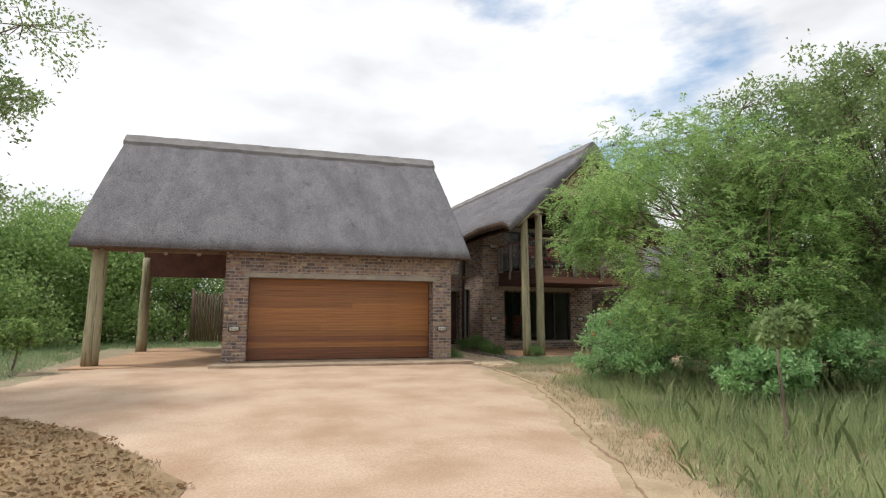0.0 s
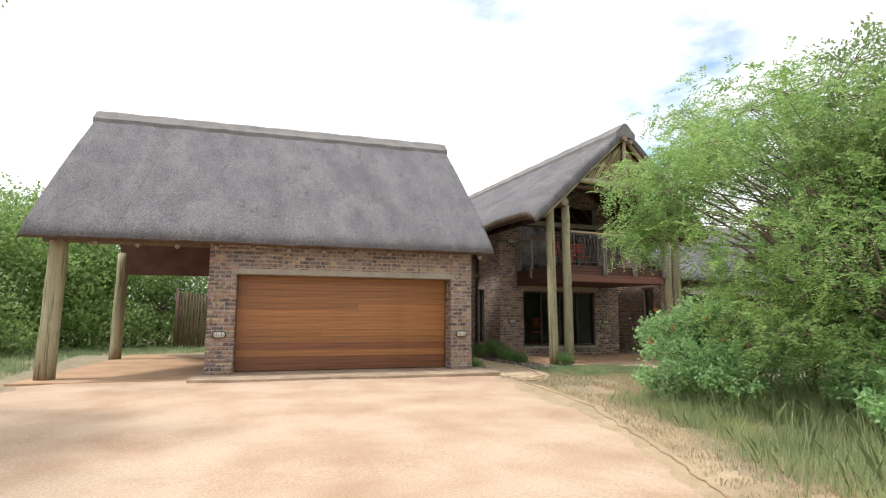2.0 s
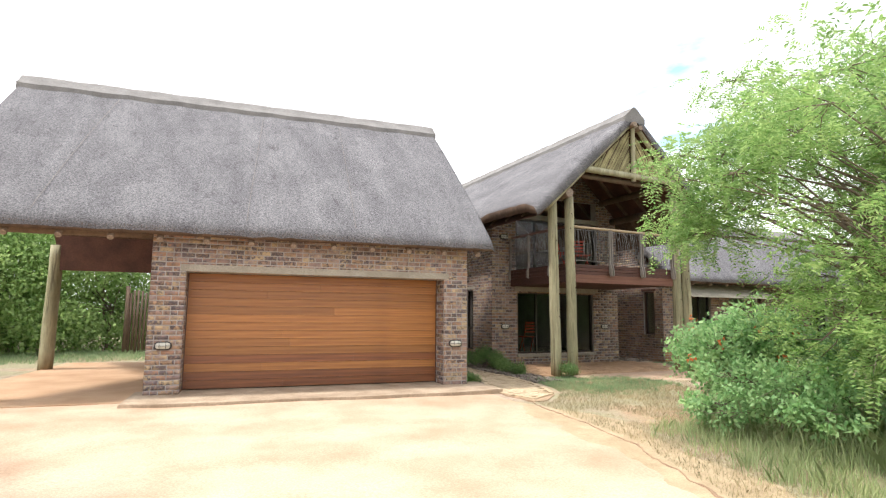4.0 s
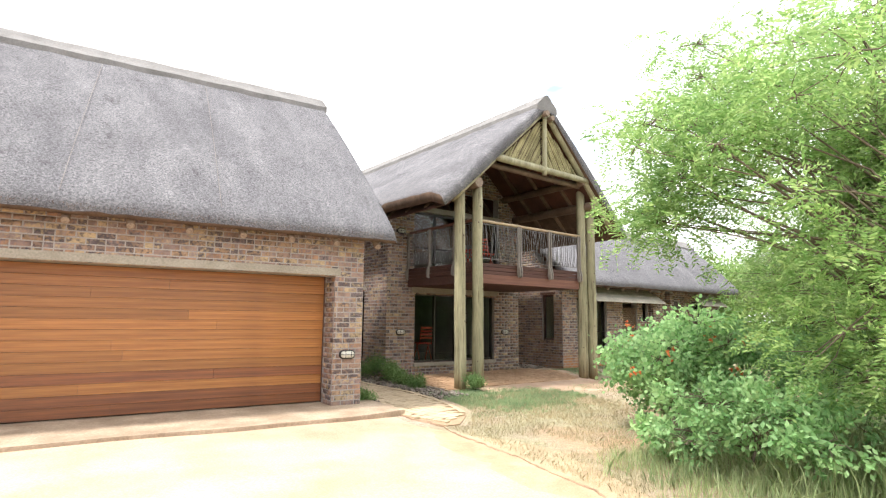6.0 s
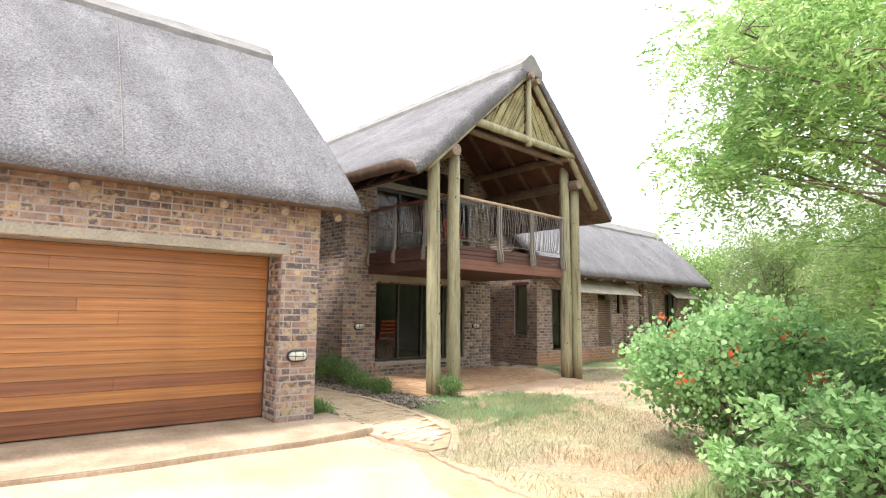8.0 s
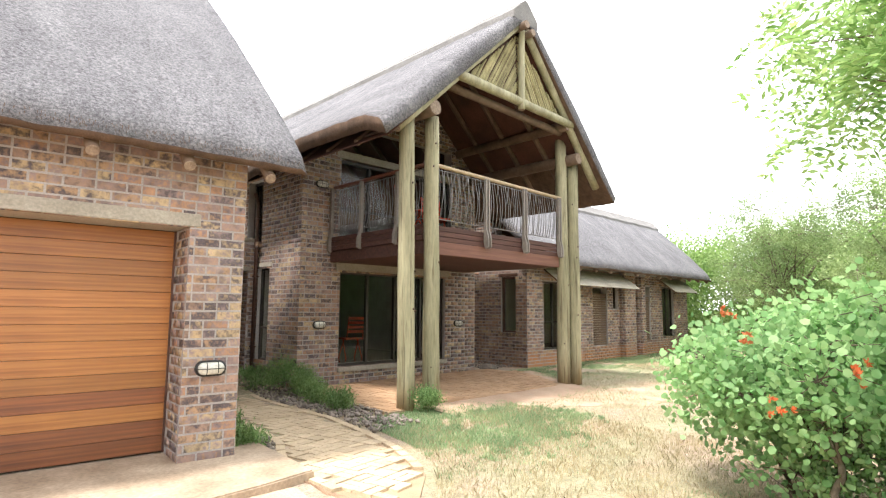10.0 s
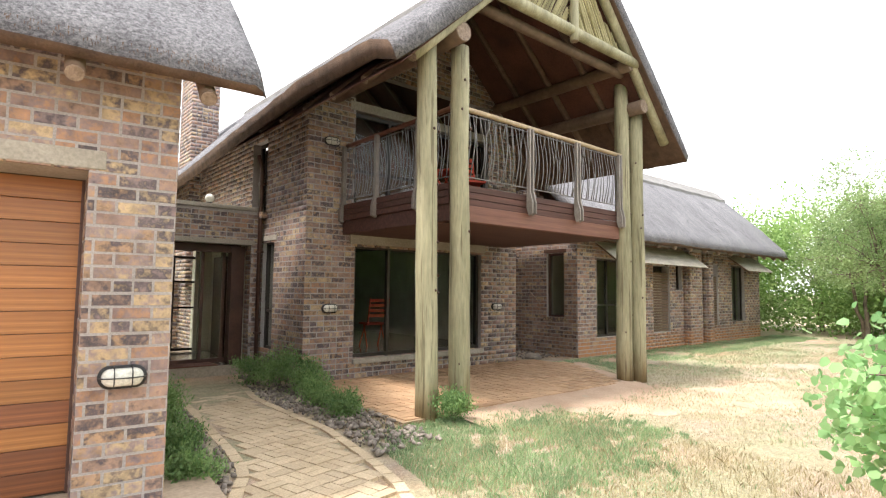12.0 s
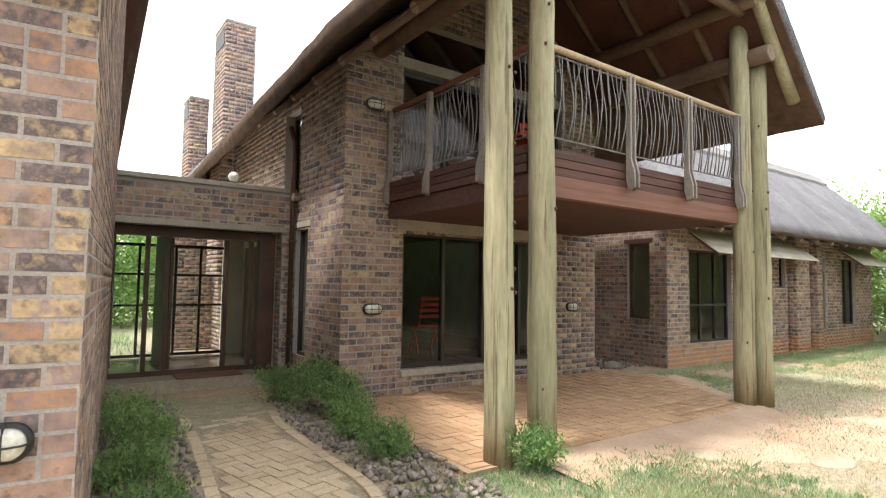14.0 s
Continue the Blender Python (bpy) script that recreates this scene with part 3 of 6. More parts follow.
def crumbling_edge(table, ys, off, seed, wide):
    """A broken line of dark soil along the edge of the driveway, a hand's breadth wide."""
    v, n = [], 6
    for y in ys:
        w = wide * max(0.05, 0.55 + 1.7 * noise.noise((y * 1.7, seed, 4)))
        x0 = interp(table, y) + off + 0.10 * noise.noise((y * 1.1, 5, 1)) + 0.05 * noise.noise((y * 4, 7, 1)) + 0.03 * noise.noise((y * 9, seed, 2))
        for i in range(n):
            t = i / (n - 1)
            x = x0 + w * (t - 0.5)
            rise = 0.014 * math.sin(math.pi * t) + 0.012 * noise.noise((x * 14, y * 14, seed))
            v.append((x, y, ground_z(x, y) + (0.006 + rise if 0 < i < n - 1 else -0.02)))
    idx = np.arange(len(v)).reshape(len(ys), n)
    f = np.stack([idx[:-1, :-1], idx[:-1, 1:], idx[1:, 1:], idx[1:, :-1]], -1).reshape(-1, 4)
    return quick_mesh("drive_edge", v, f, "edge_soil", False)


structure("drive_edge", crumbling_edge(DRIVE_RIGHT, np.arange(-4, 15.4, 0.05), 0.03, 3, 0.06), "edge_soil", "crumbling dark soil edge of the driveway", "edge")


def island():
    """Litter-covered ground between the arms of the driveway."""
    v, n = [], 30
    ys = list(np.arange(-6, 10.35, 0.12))
    for y in ys:
        b = interp(DRIVE_LEFT, y) + 0.12 + 0.12 * noise.noise((y * 1.3, 0, 1)) + 0.06 * noise.noise((y * 4, 0, 6))
        for i in range(n):
            x = -8.5 + (b + 8.5) * i / (n - 1)
            v.append((x, y, ground_z(x, y) + (0.03 if i < n - 1 else 0.012) + 0.015 * noise.noise((x * 3, y * 3, 0))))
    idx = np.arange(len(v)).reshape(len(ys), n)
    f = np.stack([idx[:-1, :-1], idx[:-1, 1:], idx[1:, 1:], idx[1:, :-1]], -1).reshape(-1, 4)
    return quick_mesh("island", v, f, "litter", True)


structure("island", island(), "litter", "island of dry brown leaf litter beside the driveway", "ground")
structure("driveway", driveway(), "drive", "pale orange sand driveway with faint wheel tracks", "driveway")


def slab(name, outline, z0, z1, material, label, category, bevel=0.0):
    bm = bmesh.new()
    low = [bm.verts.new((x, y, z0)) for x, y in outline]
    face = bm.faces.new(low)
    r = bmesh.ops.extrude_face_region(bm, geom=[face])
    bmesh.ops.translate(bm, vec=(0, 0, z1 - z0), verts=[e for e in r["geom"] if isinstance(e, bmesh.types.BMVert)])
    bmesh.ops.recalc_face_normals(bm, faces=bm.faces)
    if bevel:
        es = [e for e in bm.edges if all(abs(v.co.z - z1) < 1e-4 for v in e.verts)]
        bmesh.ops.bevel(bm, geom=es, offset=bevel, segments=2, affect="EDGES")
    return structure(name, bm, material, label, category)


# concrete apron before the garage and the floor of the carport
apron_front = [in_garage(u, -1.62 + 0.1 * noise.noise((u * 0.8, 2, 0)) + 0.25 * max(0, abs(u - 2.4) - 2.6)) for u in np.linspace(-0.75, 5.75, 14)]
slab("apron", apron_front + [in_garage(5.75, 0.05), in_garage(-0.75, 0.05)], -0.3, -0.008, "apron", "stained concrete apron before the garage door", "apron", 0.012)
slab("carport_floor", [in_garage(-3.9, -0.9), in_garage(-0.62, -0.95), in_garage(-0.62, 7.2), in_garage(-3.6, 7.6)], -0.3, -0.05, "carport_soil", "trodden red soil floor of the carport", "floor")

# ---- garage ----
DOOR_W, DOOR_H, PIER = 4.87, 2.13, 0.555
gx0, gx1 = -PIER, DOOR_W + 0.508
GF = -0.485
gfront = brick_wall("wall_garage_front", "multicoloured face brick garage front with a wide door opening", in_garage(gx0, GF), GA, gx1 - gx0, -0.02, 2.95,
                    [(PIER, PIER + DOOR_W, -1.0, DOOR_H + 0.0)], -GF, single=(gx1 - gx0 - 0.3, 1.2))
lay_bricks(gfront, in_garage(DOOR_W, -0.0), GA - 90, 0.48, -0.02, DOOR_H, shift=0.1)
lay_bricks(gfront, in_garage(0, GF), GA + 90, 0.48, -0.02, DOOR_H, shift=0.1)
DEEP = 5.2
gright = brick_wall("wall_garage_right", "face brick side wall of the garage", in_garage(gx1, GF), GA + 90, DEEP, -0.02, lambda u: min(2.95 + u * 0.9, 2.95 + (7.15 - u) * 0.9), (), 0.23, single=(0.6, 1.2), trim=(0.487, 0))
gleft = brick_wall("wall_garage_left", "face brick side wall beside the carport", in_garage(gx0, 6.9), GA - 90, 7.385, -0.02, lambda u: min(2.95 + u * 0.9, 2.95 + (7.385 - u) * 0.9), (), 0.23, trim=(0, 0.487))
brick_wall("wall_garage_back", "face brick back wall of the garage", in_garage(gx1, 6.9), GA + 180, gx1 - gx0, -0.02, 2.9, (), 0.23)
structure("garage_floor", box((gx0 + 0.02, 0.06, -0.2), (gx1 - 0.02, 6.8, -0.01), G), "concrete", "plain concrete garage floor", "floor")

lintel = structure("lintel", box((-0.09, GF - 0.012, DOOR_H - 0.006), (DOOR_W + 0.09, 0.0, DOOR_H + 0.115), G, 0.008), "concrete", "grey cast concrete lintel over the garage door", "lintel")


def garage_door():
    d = thing("garage_door", "closed varnished timber sectional garage door, darker at the bottom", "garage door", G)
    rng = random.Random(4)
    rows = 14
    h = (DOOR_H - 0.02) / rows
    for i in range(rows):
        cuts = [0.0, DOOR_W]
        if i % 3 != 1:
            cuts.insert(1, rng.uniform(1.2, 3.6))
        for a, b in zip(cuts, cuts[1:]):
            me = mesh_of("plank", box((a + 0.001, 0.0, 0), (b - 0.001, 0.03, h - 0.0035), None, 0.003), "door_wood")
            if i in (0, 1, 3):
                me.materials[0] = M["door_wood_dark"]
            part("plank", me, "", d, "dark water-stained plank" if i in (0, 1, 3) else "", local=Matrix.Translation((0, rng.uniform(0, 0.003), 0.012 + i * h)))
    part("backing", box((0.0, 0.034, 0.005), (DOOR_W, 0.05, DOOR_H - 0.005)), "red_frame", d)
    for a in (0.0, DOOR_W - 0.02):
        part("edge_strip", box((a, -0.012, 0.0), (a + 0.02, -0.002, DOOR_H - 0.002)), "red_frame", d)
    return d


M["door_wood_dark"] = wood_material("stained_door_plank", (0.11, 0.035, 0.016), (0.27, 0.095, 0.032), (0.7, 26.0, 26.0), 0.4, 0.15)
garage_door()


# ---- thatched roofs ----
def roof_profile(half, rise, thick, eave, lip=0.12, butt=0.75, n=26):
    """Outer and inner outline of one thatched slope in (distance from the ridge line, height), from eave to ridge."""
    outer, inner = [], []
    for i in range(n + 1):
        s = i / n
        d = half * (1 - s)
        z = eave + rise * s + 0.10 * math.sin(math.pi * s) * (1 - 0.3 * s)
        if s < 0.06:
            z -= lip * (1 - s / 0.06) ** 2
        outer.append((d, z))
        inner.append((max(d - 0.06 * (1 - s), 0.0), eave + rise * s - thick * (butt + (1 - butt) * min(1, s * 8))))
    return outer, inner


def thatch(name, m, length, half, rise, eave, thick, label, ends=0.08, step=0.16, sides=(-1, 1), lean=0.0, hang_ends=(0.0, 0.0), lip=0.12, butt=0.75, cut=0.0, sweep=None):
    """A thatched gable roof whose ridge runs along the x axis of m. lean: how far the ridge reaches past the eaves at x = 0. cut: how much shorter the rear eave is. sweep: (u, height) along which the eave at y > 0 rises and falls."""
    roof = thing(name, label, "roof", m)
    rng = random.Random(len(label))
    outer, inner = roof_profile(half, rise, thick, eave, lip, butt)
    n = len(outer)
    lift = lambda u, side: float(np.interp(u, [p[0] for p in sweep], [p[1] for p in sweep])) if sweep and side > 0 else 0.0
    us = sorted({0.0, ends * 0.35, ends, length - ends, length - ends * 0.35, length} | set(np.arange(ends, length - ends, step)))
    for side in sides:
        vs, fs = [], []
        for u in us:
            edge = min(u, length - u)
            round_off = 0.09 * (1 - min(1.0, edge / ends)) ** 2
            for k, (d, z) in enumerate(outer):
                s = k / (n - 1)
                bump = 0.016 * noise.noise((u * 3.1, s * 14, side * 5 + half)) + 0.02 * noise.noise((u * 0.7, s * 3, side * 2))
                if k == 0:
                    bump += 0.02 * noise.noise((u * 7, 0, 1))
                uu = u - lean * s * (1 - u / length) - (cut * (u / length) ** 4 * (1 - s) if side > 0 else 0)
                vs.append((uu, side * d, z - round_off + bump + lift(u, side) * (1 - s) ** 3))
            for k, (d, z) in enumerate(inner):
                s = k / (n - 1)
                vs.append((u - lean * s * (1 - u / length) - (cut * (u / length) ** 4 * (1 - s) if side > 0 else 0), side * d, z + lift(u, side) * (1 - s) ** 3 + (0.012 * noise.noise((u * 6, s * 9, 3)) if k < 3 else 0)))
        w = 2 * n
        browns = []
        for i in range(len(us) - 1):
            for k in range(n - 1):
                a, b = i * w + k, (i + 1) * w + k
                fs.append((a, b, b + 1, a + 1) if side < 0 else (a, a + 1, b + 1, b))
                a, b = a + n, b + n
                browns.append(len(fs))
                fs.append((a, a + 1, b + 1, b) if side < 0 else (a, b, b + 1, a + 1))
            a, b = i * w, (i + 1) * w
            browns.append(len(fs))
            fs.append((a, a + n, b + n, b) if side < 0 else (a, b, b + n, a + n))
        for i, flip in ((0, side > 0), (len(us) - 1, side < 0)):
            for k in range(n - 1):
                a = i * w + k
                q = (a, a + 1, a + n + 1, a + n)
                fs.append(q[::-1] if flip else q)
        slope = quick_mesh("thatch_slope", vs, fs, "thatch", True)
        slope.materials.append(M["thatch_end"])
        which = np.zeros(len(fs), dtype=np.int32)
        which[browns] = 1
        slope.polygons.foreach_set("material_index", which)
        part("thatch_slope", slope, "", roof)
        # straw ends that stick out along the eave
        sv, sf = [], []
        for j in range(int(length * 170)):
            u = rng.uniform(0.02, length - 0.02 - (cut if side > 0 else 0))
            t = rng.random()
            d = half - 0.07 * t
            z = eave - 0.03 - thick * (butt - 0.13) * t + lift(u, side)
            L = rng.uniform(0.006, 0.026)
            w2 = rng.uniform(0.002, 0.004)
            a = rng.uniform(-0.3, 0.3)
            base = len(sv)
            sv += [(u - w2, side * d, z + 0.02), (u + w2, side * d, z + 0.02), (u + a * L, side * (d + L * 0.7), z - L * rng.uniform(0.4, 1.0))]
            sf.append((base, base + 1, base + 2))
        straw = part("straw_fringe", quick_mesh("straw_fringe", sv, sf, "thatch_end"), "", roof)
        straw["kind"] = "stuff"
    # ceiling boards under the thatch
    for side in sides:
        bm = bmesh.new()
        edge_z = eave + rise * 0.2 / half - thick * max(butt, 1.0) - 0.02
        p = [(0.10 - 0, side * (half - 0.2), edge_z), (length - 0.10 - (cut if side > 0 else 0), side * (half - 0.2), edge_z),
             (length - 0.10, side * 0.02, eave + rise - thick - 0.05), (0.10 - lean, side * 0.02, eave + rise - thick - 0.05)]
        lo = [bm.verts.new(Vector(q) - Vector((0, 0, 0.015))) for q in p]
        hi = [bm.verts.new(q) for q in p]
        bm.faces.new(lo)
        bm.faces.new(hi)
        for i in range(4):
            bm.faces.new((lo[i], lo[(i + 1) % 4], hi[(i + 1) % 4], hi[i]))
        bmesh.ops.recalc_face_normals(bm, faces=bm.faces)
        part("ceiling_lining", bm, "ceiling", roof, "red-brown reed lining under the thatch")
    # cement ridge capping with a scalloped lower edge, cast in lengths
    top = eave + rise + 0.03
    seg = 1.15
    count = max(1, round(length / seg))
    for i in range(count):
        u0 = length * i / count - (lean if i == 0 else 0)
        u1 = length * (i + 1) / count
        bm = bmesh.new()
        rows = []
        m2 = 10
        for j in range(m2 + 1):
            u = u0 + (u1 - u0) * j / m2
            arch = abs(math.sin(math.pi * j / m2))
            drop = 0.36 + 0.05 * arch + 0.02 * noise.noise((u * 2, 0, 0))
            slope = rise / half
            hump = 0.015 * math.sin(math.pi * j / m2)
            row = []
            for side in (-1, 1):
                seq = ((drop + 0.0, -0.05), (drop, 0.055), (drop * 0.6, 0.05), (0.12, 0.06), (0.03, 0.045))
                for d, off in (seq if side < 0 else seq[::-1]):
                    row.append(bm.verts.new((u, side * d, top - d * slope + off * 1.3 + hump + 0.02)))
            rows.append(row)
        for r0, r1 in zip(rows, rows[1:]):
            for k in range(len(r0) - 1):
                bm.faces.new((r0[k], r1[k], r1[k + 1], r0[k + 1]))
        bm.faces.new(rows[0])
        bm.faces.new(rows[-1][::-1])
        bmesh.ops.recalc_face_normals(bm, faces=bm.faces)
        part("ridge_cap", bm, "ridge", roof, "weathered cement ridge capping")
    return roof


groof = thatch("garage_roof", G @ pose(-3.95, 3.35, 0), 9.80, 4.22, 3.76, 2.87, 0.22, "steep grey weathered thatched roof over garage and carport", cut=0.6)


def garage_rafters():
    r = groof
    k = 0
    for u in [5.5 - 0.74 * i for i in range(13)]:
        a = (u + 3.95, -4.13, 2.625)
        b = (u + 3.95, -0.05, 2.625 + 4.08 * 0.89)
        log_part("rafter", a, b, 0.055, 0.05, r, "pole_beam", k, "", True, 4, 10)
        k += 1
    for j in range(9):
        d = 4.0 - j * 0.46
        log_part("batten", (8.98, -d, 2.62 + (4.13 - d) * 0.89 + 0.08), (9.7, -d, 2.62 + (4.13 - d) * 0.89 + 0.08), 0.018, 0.018, r, "pole_beam", j, "", False, 2, 6)
    log_part("wall_plate", (0.25, -3.6, 2.78), (3.6, -3.6, 2.78), 0.09, 0.09, r, "pole_beam", 90)


garage_rafters()


def slope_wire(roof, u, lean_to):
    """A thin pale earthing wire pinned down the thatch."""
    outer, _ = roof_profile(4.22, 3.76, 0.22, 2.87)
    pts = [(u + lean_to * k / 26, -d, z + 0.03) for k, (d, z) in enumerate(outer)][1:24]
    part("earth_wire", tube(pts, 0.0035, 5), "bracket", roof, "thin pale wire over the thatch", True)


for u, s in ((1.6, 0.5), (4.9, 0.35), (6.9, 0.2)):
    slope_wire(groof, u, s)


# carport: round posts and a timber-lined beam
def carport():
    c = thing("carport_frame", "two stout round gum poles with a reddish timber beam", "carport", G)
    log_part("post", (-3.5, -0.2, -0.2), (-3.44, -0.2, 2.9), 0.185, 0.165, c, "post", 31)
    log_part("post", (-3.62, 5.6, -0.2), (-3.58, 5.6, 3.1), 0.17, 0.15, c, "post", 37)
    part("back_beam", box((-3.6, 5.5, 2.46), (-0.62, 5.62, 3.35), None, 0.01), "ceiling", c, "red-brown boarded beam")
    return c


carport()


# ---- main house ----
HX0, HX1, HY = 9.26, 14.03, 19.75          # gable wall: left and right corner, face
RIDGE_X, VERGE_Y, EAVE_Z, RIDGE_Z, HALF = 11.83, 16.55, 3.95, 6.95, 3.24
under = lambda x: EAVE_Z - 0.25 + (HALF - abs(x - RIDGE_X)) * (RIDGE_Z - EAVE_Z) / HALF
SLID = (10.14, 13.02, 0.27, 2.12)
UPPER = (10.1, 13.2, 2.74, 5.1)
brick_wall("wall_house_gable", "brown multicoloured face brick gable wall behind the balcony", (HX0, HY), 0, HX1 - HX0, -0.05, lambda u: min(6.4, under(HX0 + u)),
           [(SLID[0] - HX0, SLID[1] - HX0, SLID[2], SLID[3]), (UPPER[0] - HX0, UPPER[1] - HX0, UPPER[2], UPPER[3])], 0.24, single=(0.5, 0.9))
SLIT = (0.36, 0.80, 0.35, 2.2)
SIDE_L = 8.6
brick_wall("wall_house_side", "tall face brick side wall with narrow windows above the entrance", (HX0, HY + SIDE_L), -90, SIDE_L, -0.05, under(HX0) + 0.1,
           [(SIDE_L - 1.62, SIDE_L - 1.15, 0.35, 2.2), (SIDE_L - 2.2, SIDE_L - 1.55, 2.72, 4.05)], 0.24, single=(SIDE_L - 0.8, 1.2), shift=0.11, trim=(0, 0.242))
brick_wall("wall_house_right", "face brick side wall of the main house", (HX1, HY + 0.0), 90, 8.0, -0.05, 3.95, (), 0.24, trim=(0.242, 0))
structure("slid_lintel", box((SLID[0] - 0.1, HY - 0.02, 2.125), (SLID[1] + 0.1, HY + 0.22, 2.35), None, 0.006), "concrete", "concrete lintel over the sliding doors", "lintel")
structure("slid_sill", box((SLID[0] - 0.02, HY - 0.06, 0.18), (SLID[1] + 0.02, HY + 0.2, 0.268), None, 0.01), "concrete", "grey concrete step under the sliding doors", "sill")
structure("upper_lintel", box((UPPER[0] - 0.1, HY - 0.015, 4.35), (UPPER[1] + 0.1, HY + 0.2, 4.5), None, 0.006), "concrete", "concrete lintel over the balcony doors", "lintel")


def glazed(name, label, m, w, h, verticals, horizontals, bar=0.05, depth=0.07, material="frame", category="window", empty=()):
    """A glazed frame in the x-z plane of m: outer bars, glazing bars at the given places, and a pane in each bay."""
    win = thing(name, label, category, m, kind="structure")
    xs = [0.0, *verticals, w]
    zs = [0.0, *horizontals, h]
    bm = bmesh.new()
    for i, x in enumerate(xs):
        wdt = bar if i in (0, len(xs) - 1) else bar * 0.8
        a = min(max(x - wdt / 2, 0), w - wdt)
        add_box(bm, (a, -depth / 2, 0), (a + wdt, depth / 2, h), None)
    for i, z in enumerate(zs):
        wdt = bar if i in (0, len(zs) - 1) else bar * 0.7
        a = min(max(z - wdt / 2, 0), h - wdt)
        for x0, x1 in zip(xs, xs[1:]):
            add_box(bm, (x0 + bar * 0.35, -depth / 2 + 0.004, a), (x1 - bar * 0.35, depth / 2 - 0.004, a + wdt), None)
    part("window_frame", bm, material, win)
    for k, (x0, x1) in enumerate(zip(xs, xs[1:])):
        for z0, z1 in zip(zs, zs[1:]):
            if k in empty:
                continue
            p = part("pane", box((x0 + 0.01, -0.004, z0 + 0.01), (x1 - 0.01, 0.004, z1 - 0.01)), "glass", win)
            p.visible_shadow = False
    return win


glazed("door_sliding", "dark bronze framed glass sliding doors, closed", pose(SLID[0], HY + 0.12, SLID[2]), SLID[1] - SLID[0], SLID[3] - SLID[2], [0.73, 1.46, 2.19], [], 0.06, 0.08, "frame", "door")
glazed("door_balcony", "dark framed glass doors onto the balcony", pose(UPPER[0], HY + 0.12, UPPER[2]), UPPER[1] - UPPER[0], 1.6, [0.75, 1.55, 2.3], [0.62], 0.06, 0.08, "frame", "door")
glazed("window_slit", "narrow dark framed window beside the entrance", pose(HX0 + 0.1, HY + 1.62, 0.35, 0, 0, -90), 0.47, 1.85, [], [0.65], 0.05, 0.06)
glazed("window_upper_side", "narrow dark framed upper window", pose(HX0 + 0.17, HY + 2.2, 2.72, 0, 0, -90), 0.65, 1.33, [], [], 0.06, 0.06)
structure("sill_upper_side", box((HX0 - 0.1, HY + 1.5, 2.6), (HX0 + 0.1, HY + 2.25, 2.715), None, 0.01), "brick", "sloping brick window sill", "sill")
structure("slit_lintel", box((HX0 - 0.012, HY + 1.05, 2.205), (HX0 + 0.2, HY + 1.72, 2.29), None, 0.005), "concrete", "small concrete lintel", "lintel")

# rooms behind the glass, their dimness put into the wall and slab colour
structure("room_floor", box((HX0 + 0.24, HY + 0.24, 0.1), (HX1 - 0.24, HY + 6.0, 0.26)), "screed", "polished screed floor inside", "floor")
structure("room_slab", box((HX0 + 0.24, HY + 0.24, 2.45), (HX1 - 0.24, HY + 6.0, 2.7)), "shaded_room", "concrete slab between the storeys, coloured dark for shade", "ceiling")
structure("room_back", box((HX0 + 0.24, HY + 6.0, 0.0), (HX1 - 0.24, HY + 6.2, 4.2)), "shaded_room", "plastered back wall of the living room, coloured dark for shade", "wall")

# sheet added behind the upper side window, coloured as room shade
structure("room_screen", box((HX0 + 0.6, HY + 1.0, 2.71), (HX0 + 0.66, HY + 3.4, 4.2)), "shaded_room", "added inner wall of the upper room, coloured dark for shade", "wall")
hroof = thatch("house_roof", pose(RIDGE_X, VERGE_Y, 0, 0, 0, 90), 12.0, HALF, RIDGE_Z - EAVE_Z, EAVE_Z, 0.26, "steep grey thatched gable roof of the main house", 0.1, 0.16, lean=0.04, lip=0.03, butt=0.92, sweep=((0.0, 0.08), (0.45, 0.24), (2.2, 0.27), (4.0, 0.12), (6.0, -0.06), (9.0, -0.3), (12.0, -0.4)))

# balcony: posts, beams and deck
def balcony_posts():
    for i, (x, y, top) in enumerate(((9.43, 16.95, 4.5), (9.95, 16.97, 4.45), (13.76, 17.07, 5.0), (14.02, 16.98, 4.5))):
        p = thing("balcony_post", "tall round treated timber post with knots, standing on the terrace edge", "post", (0, 0, 0), "balcony posts")
        log_part("pole", (x, y, -0.3), (x + 0.03 * (i - 1.5), y + 0.02, top), 0.135, 0.115, p, "post", 11 + i * 3)
        rng = random.Random(i)
        for k in range(9):
            a, z = rng.uniform(-2.6, 0.2), rng.uniform(0.4, 4.2)
            c = Vector((x + math.cos(a) * 0.122, y + math.sin(a) * 0.122, z))
            bm = bmesh.new()
            bmesh.ops.create_icosphere(bm, subdivisions=1, radius=0.016)
            part("knot", bm, "red_frame", p, "dark knot", True, local=Matrix.Translation(c) @ Matrix.Diagonal((1, 1, 1.3, 1)))


balcony_posts()


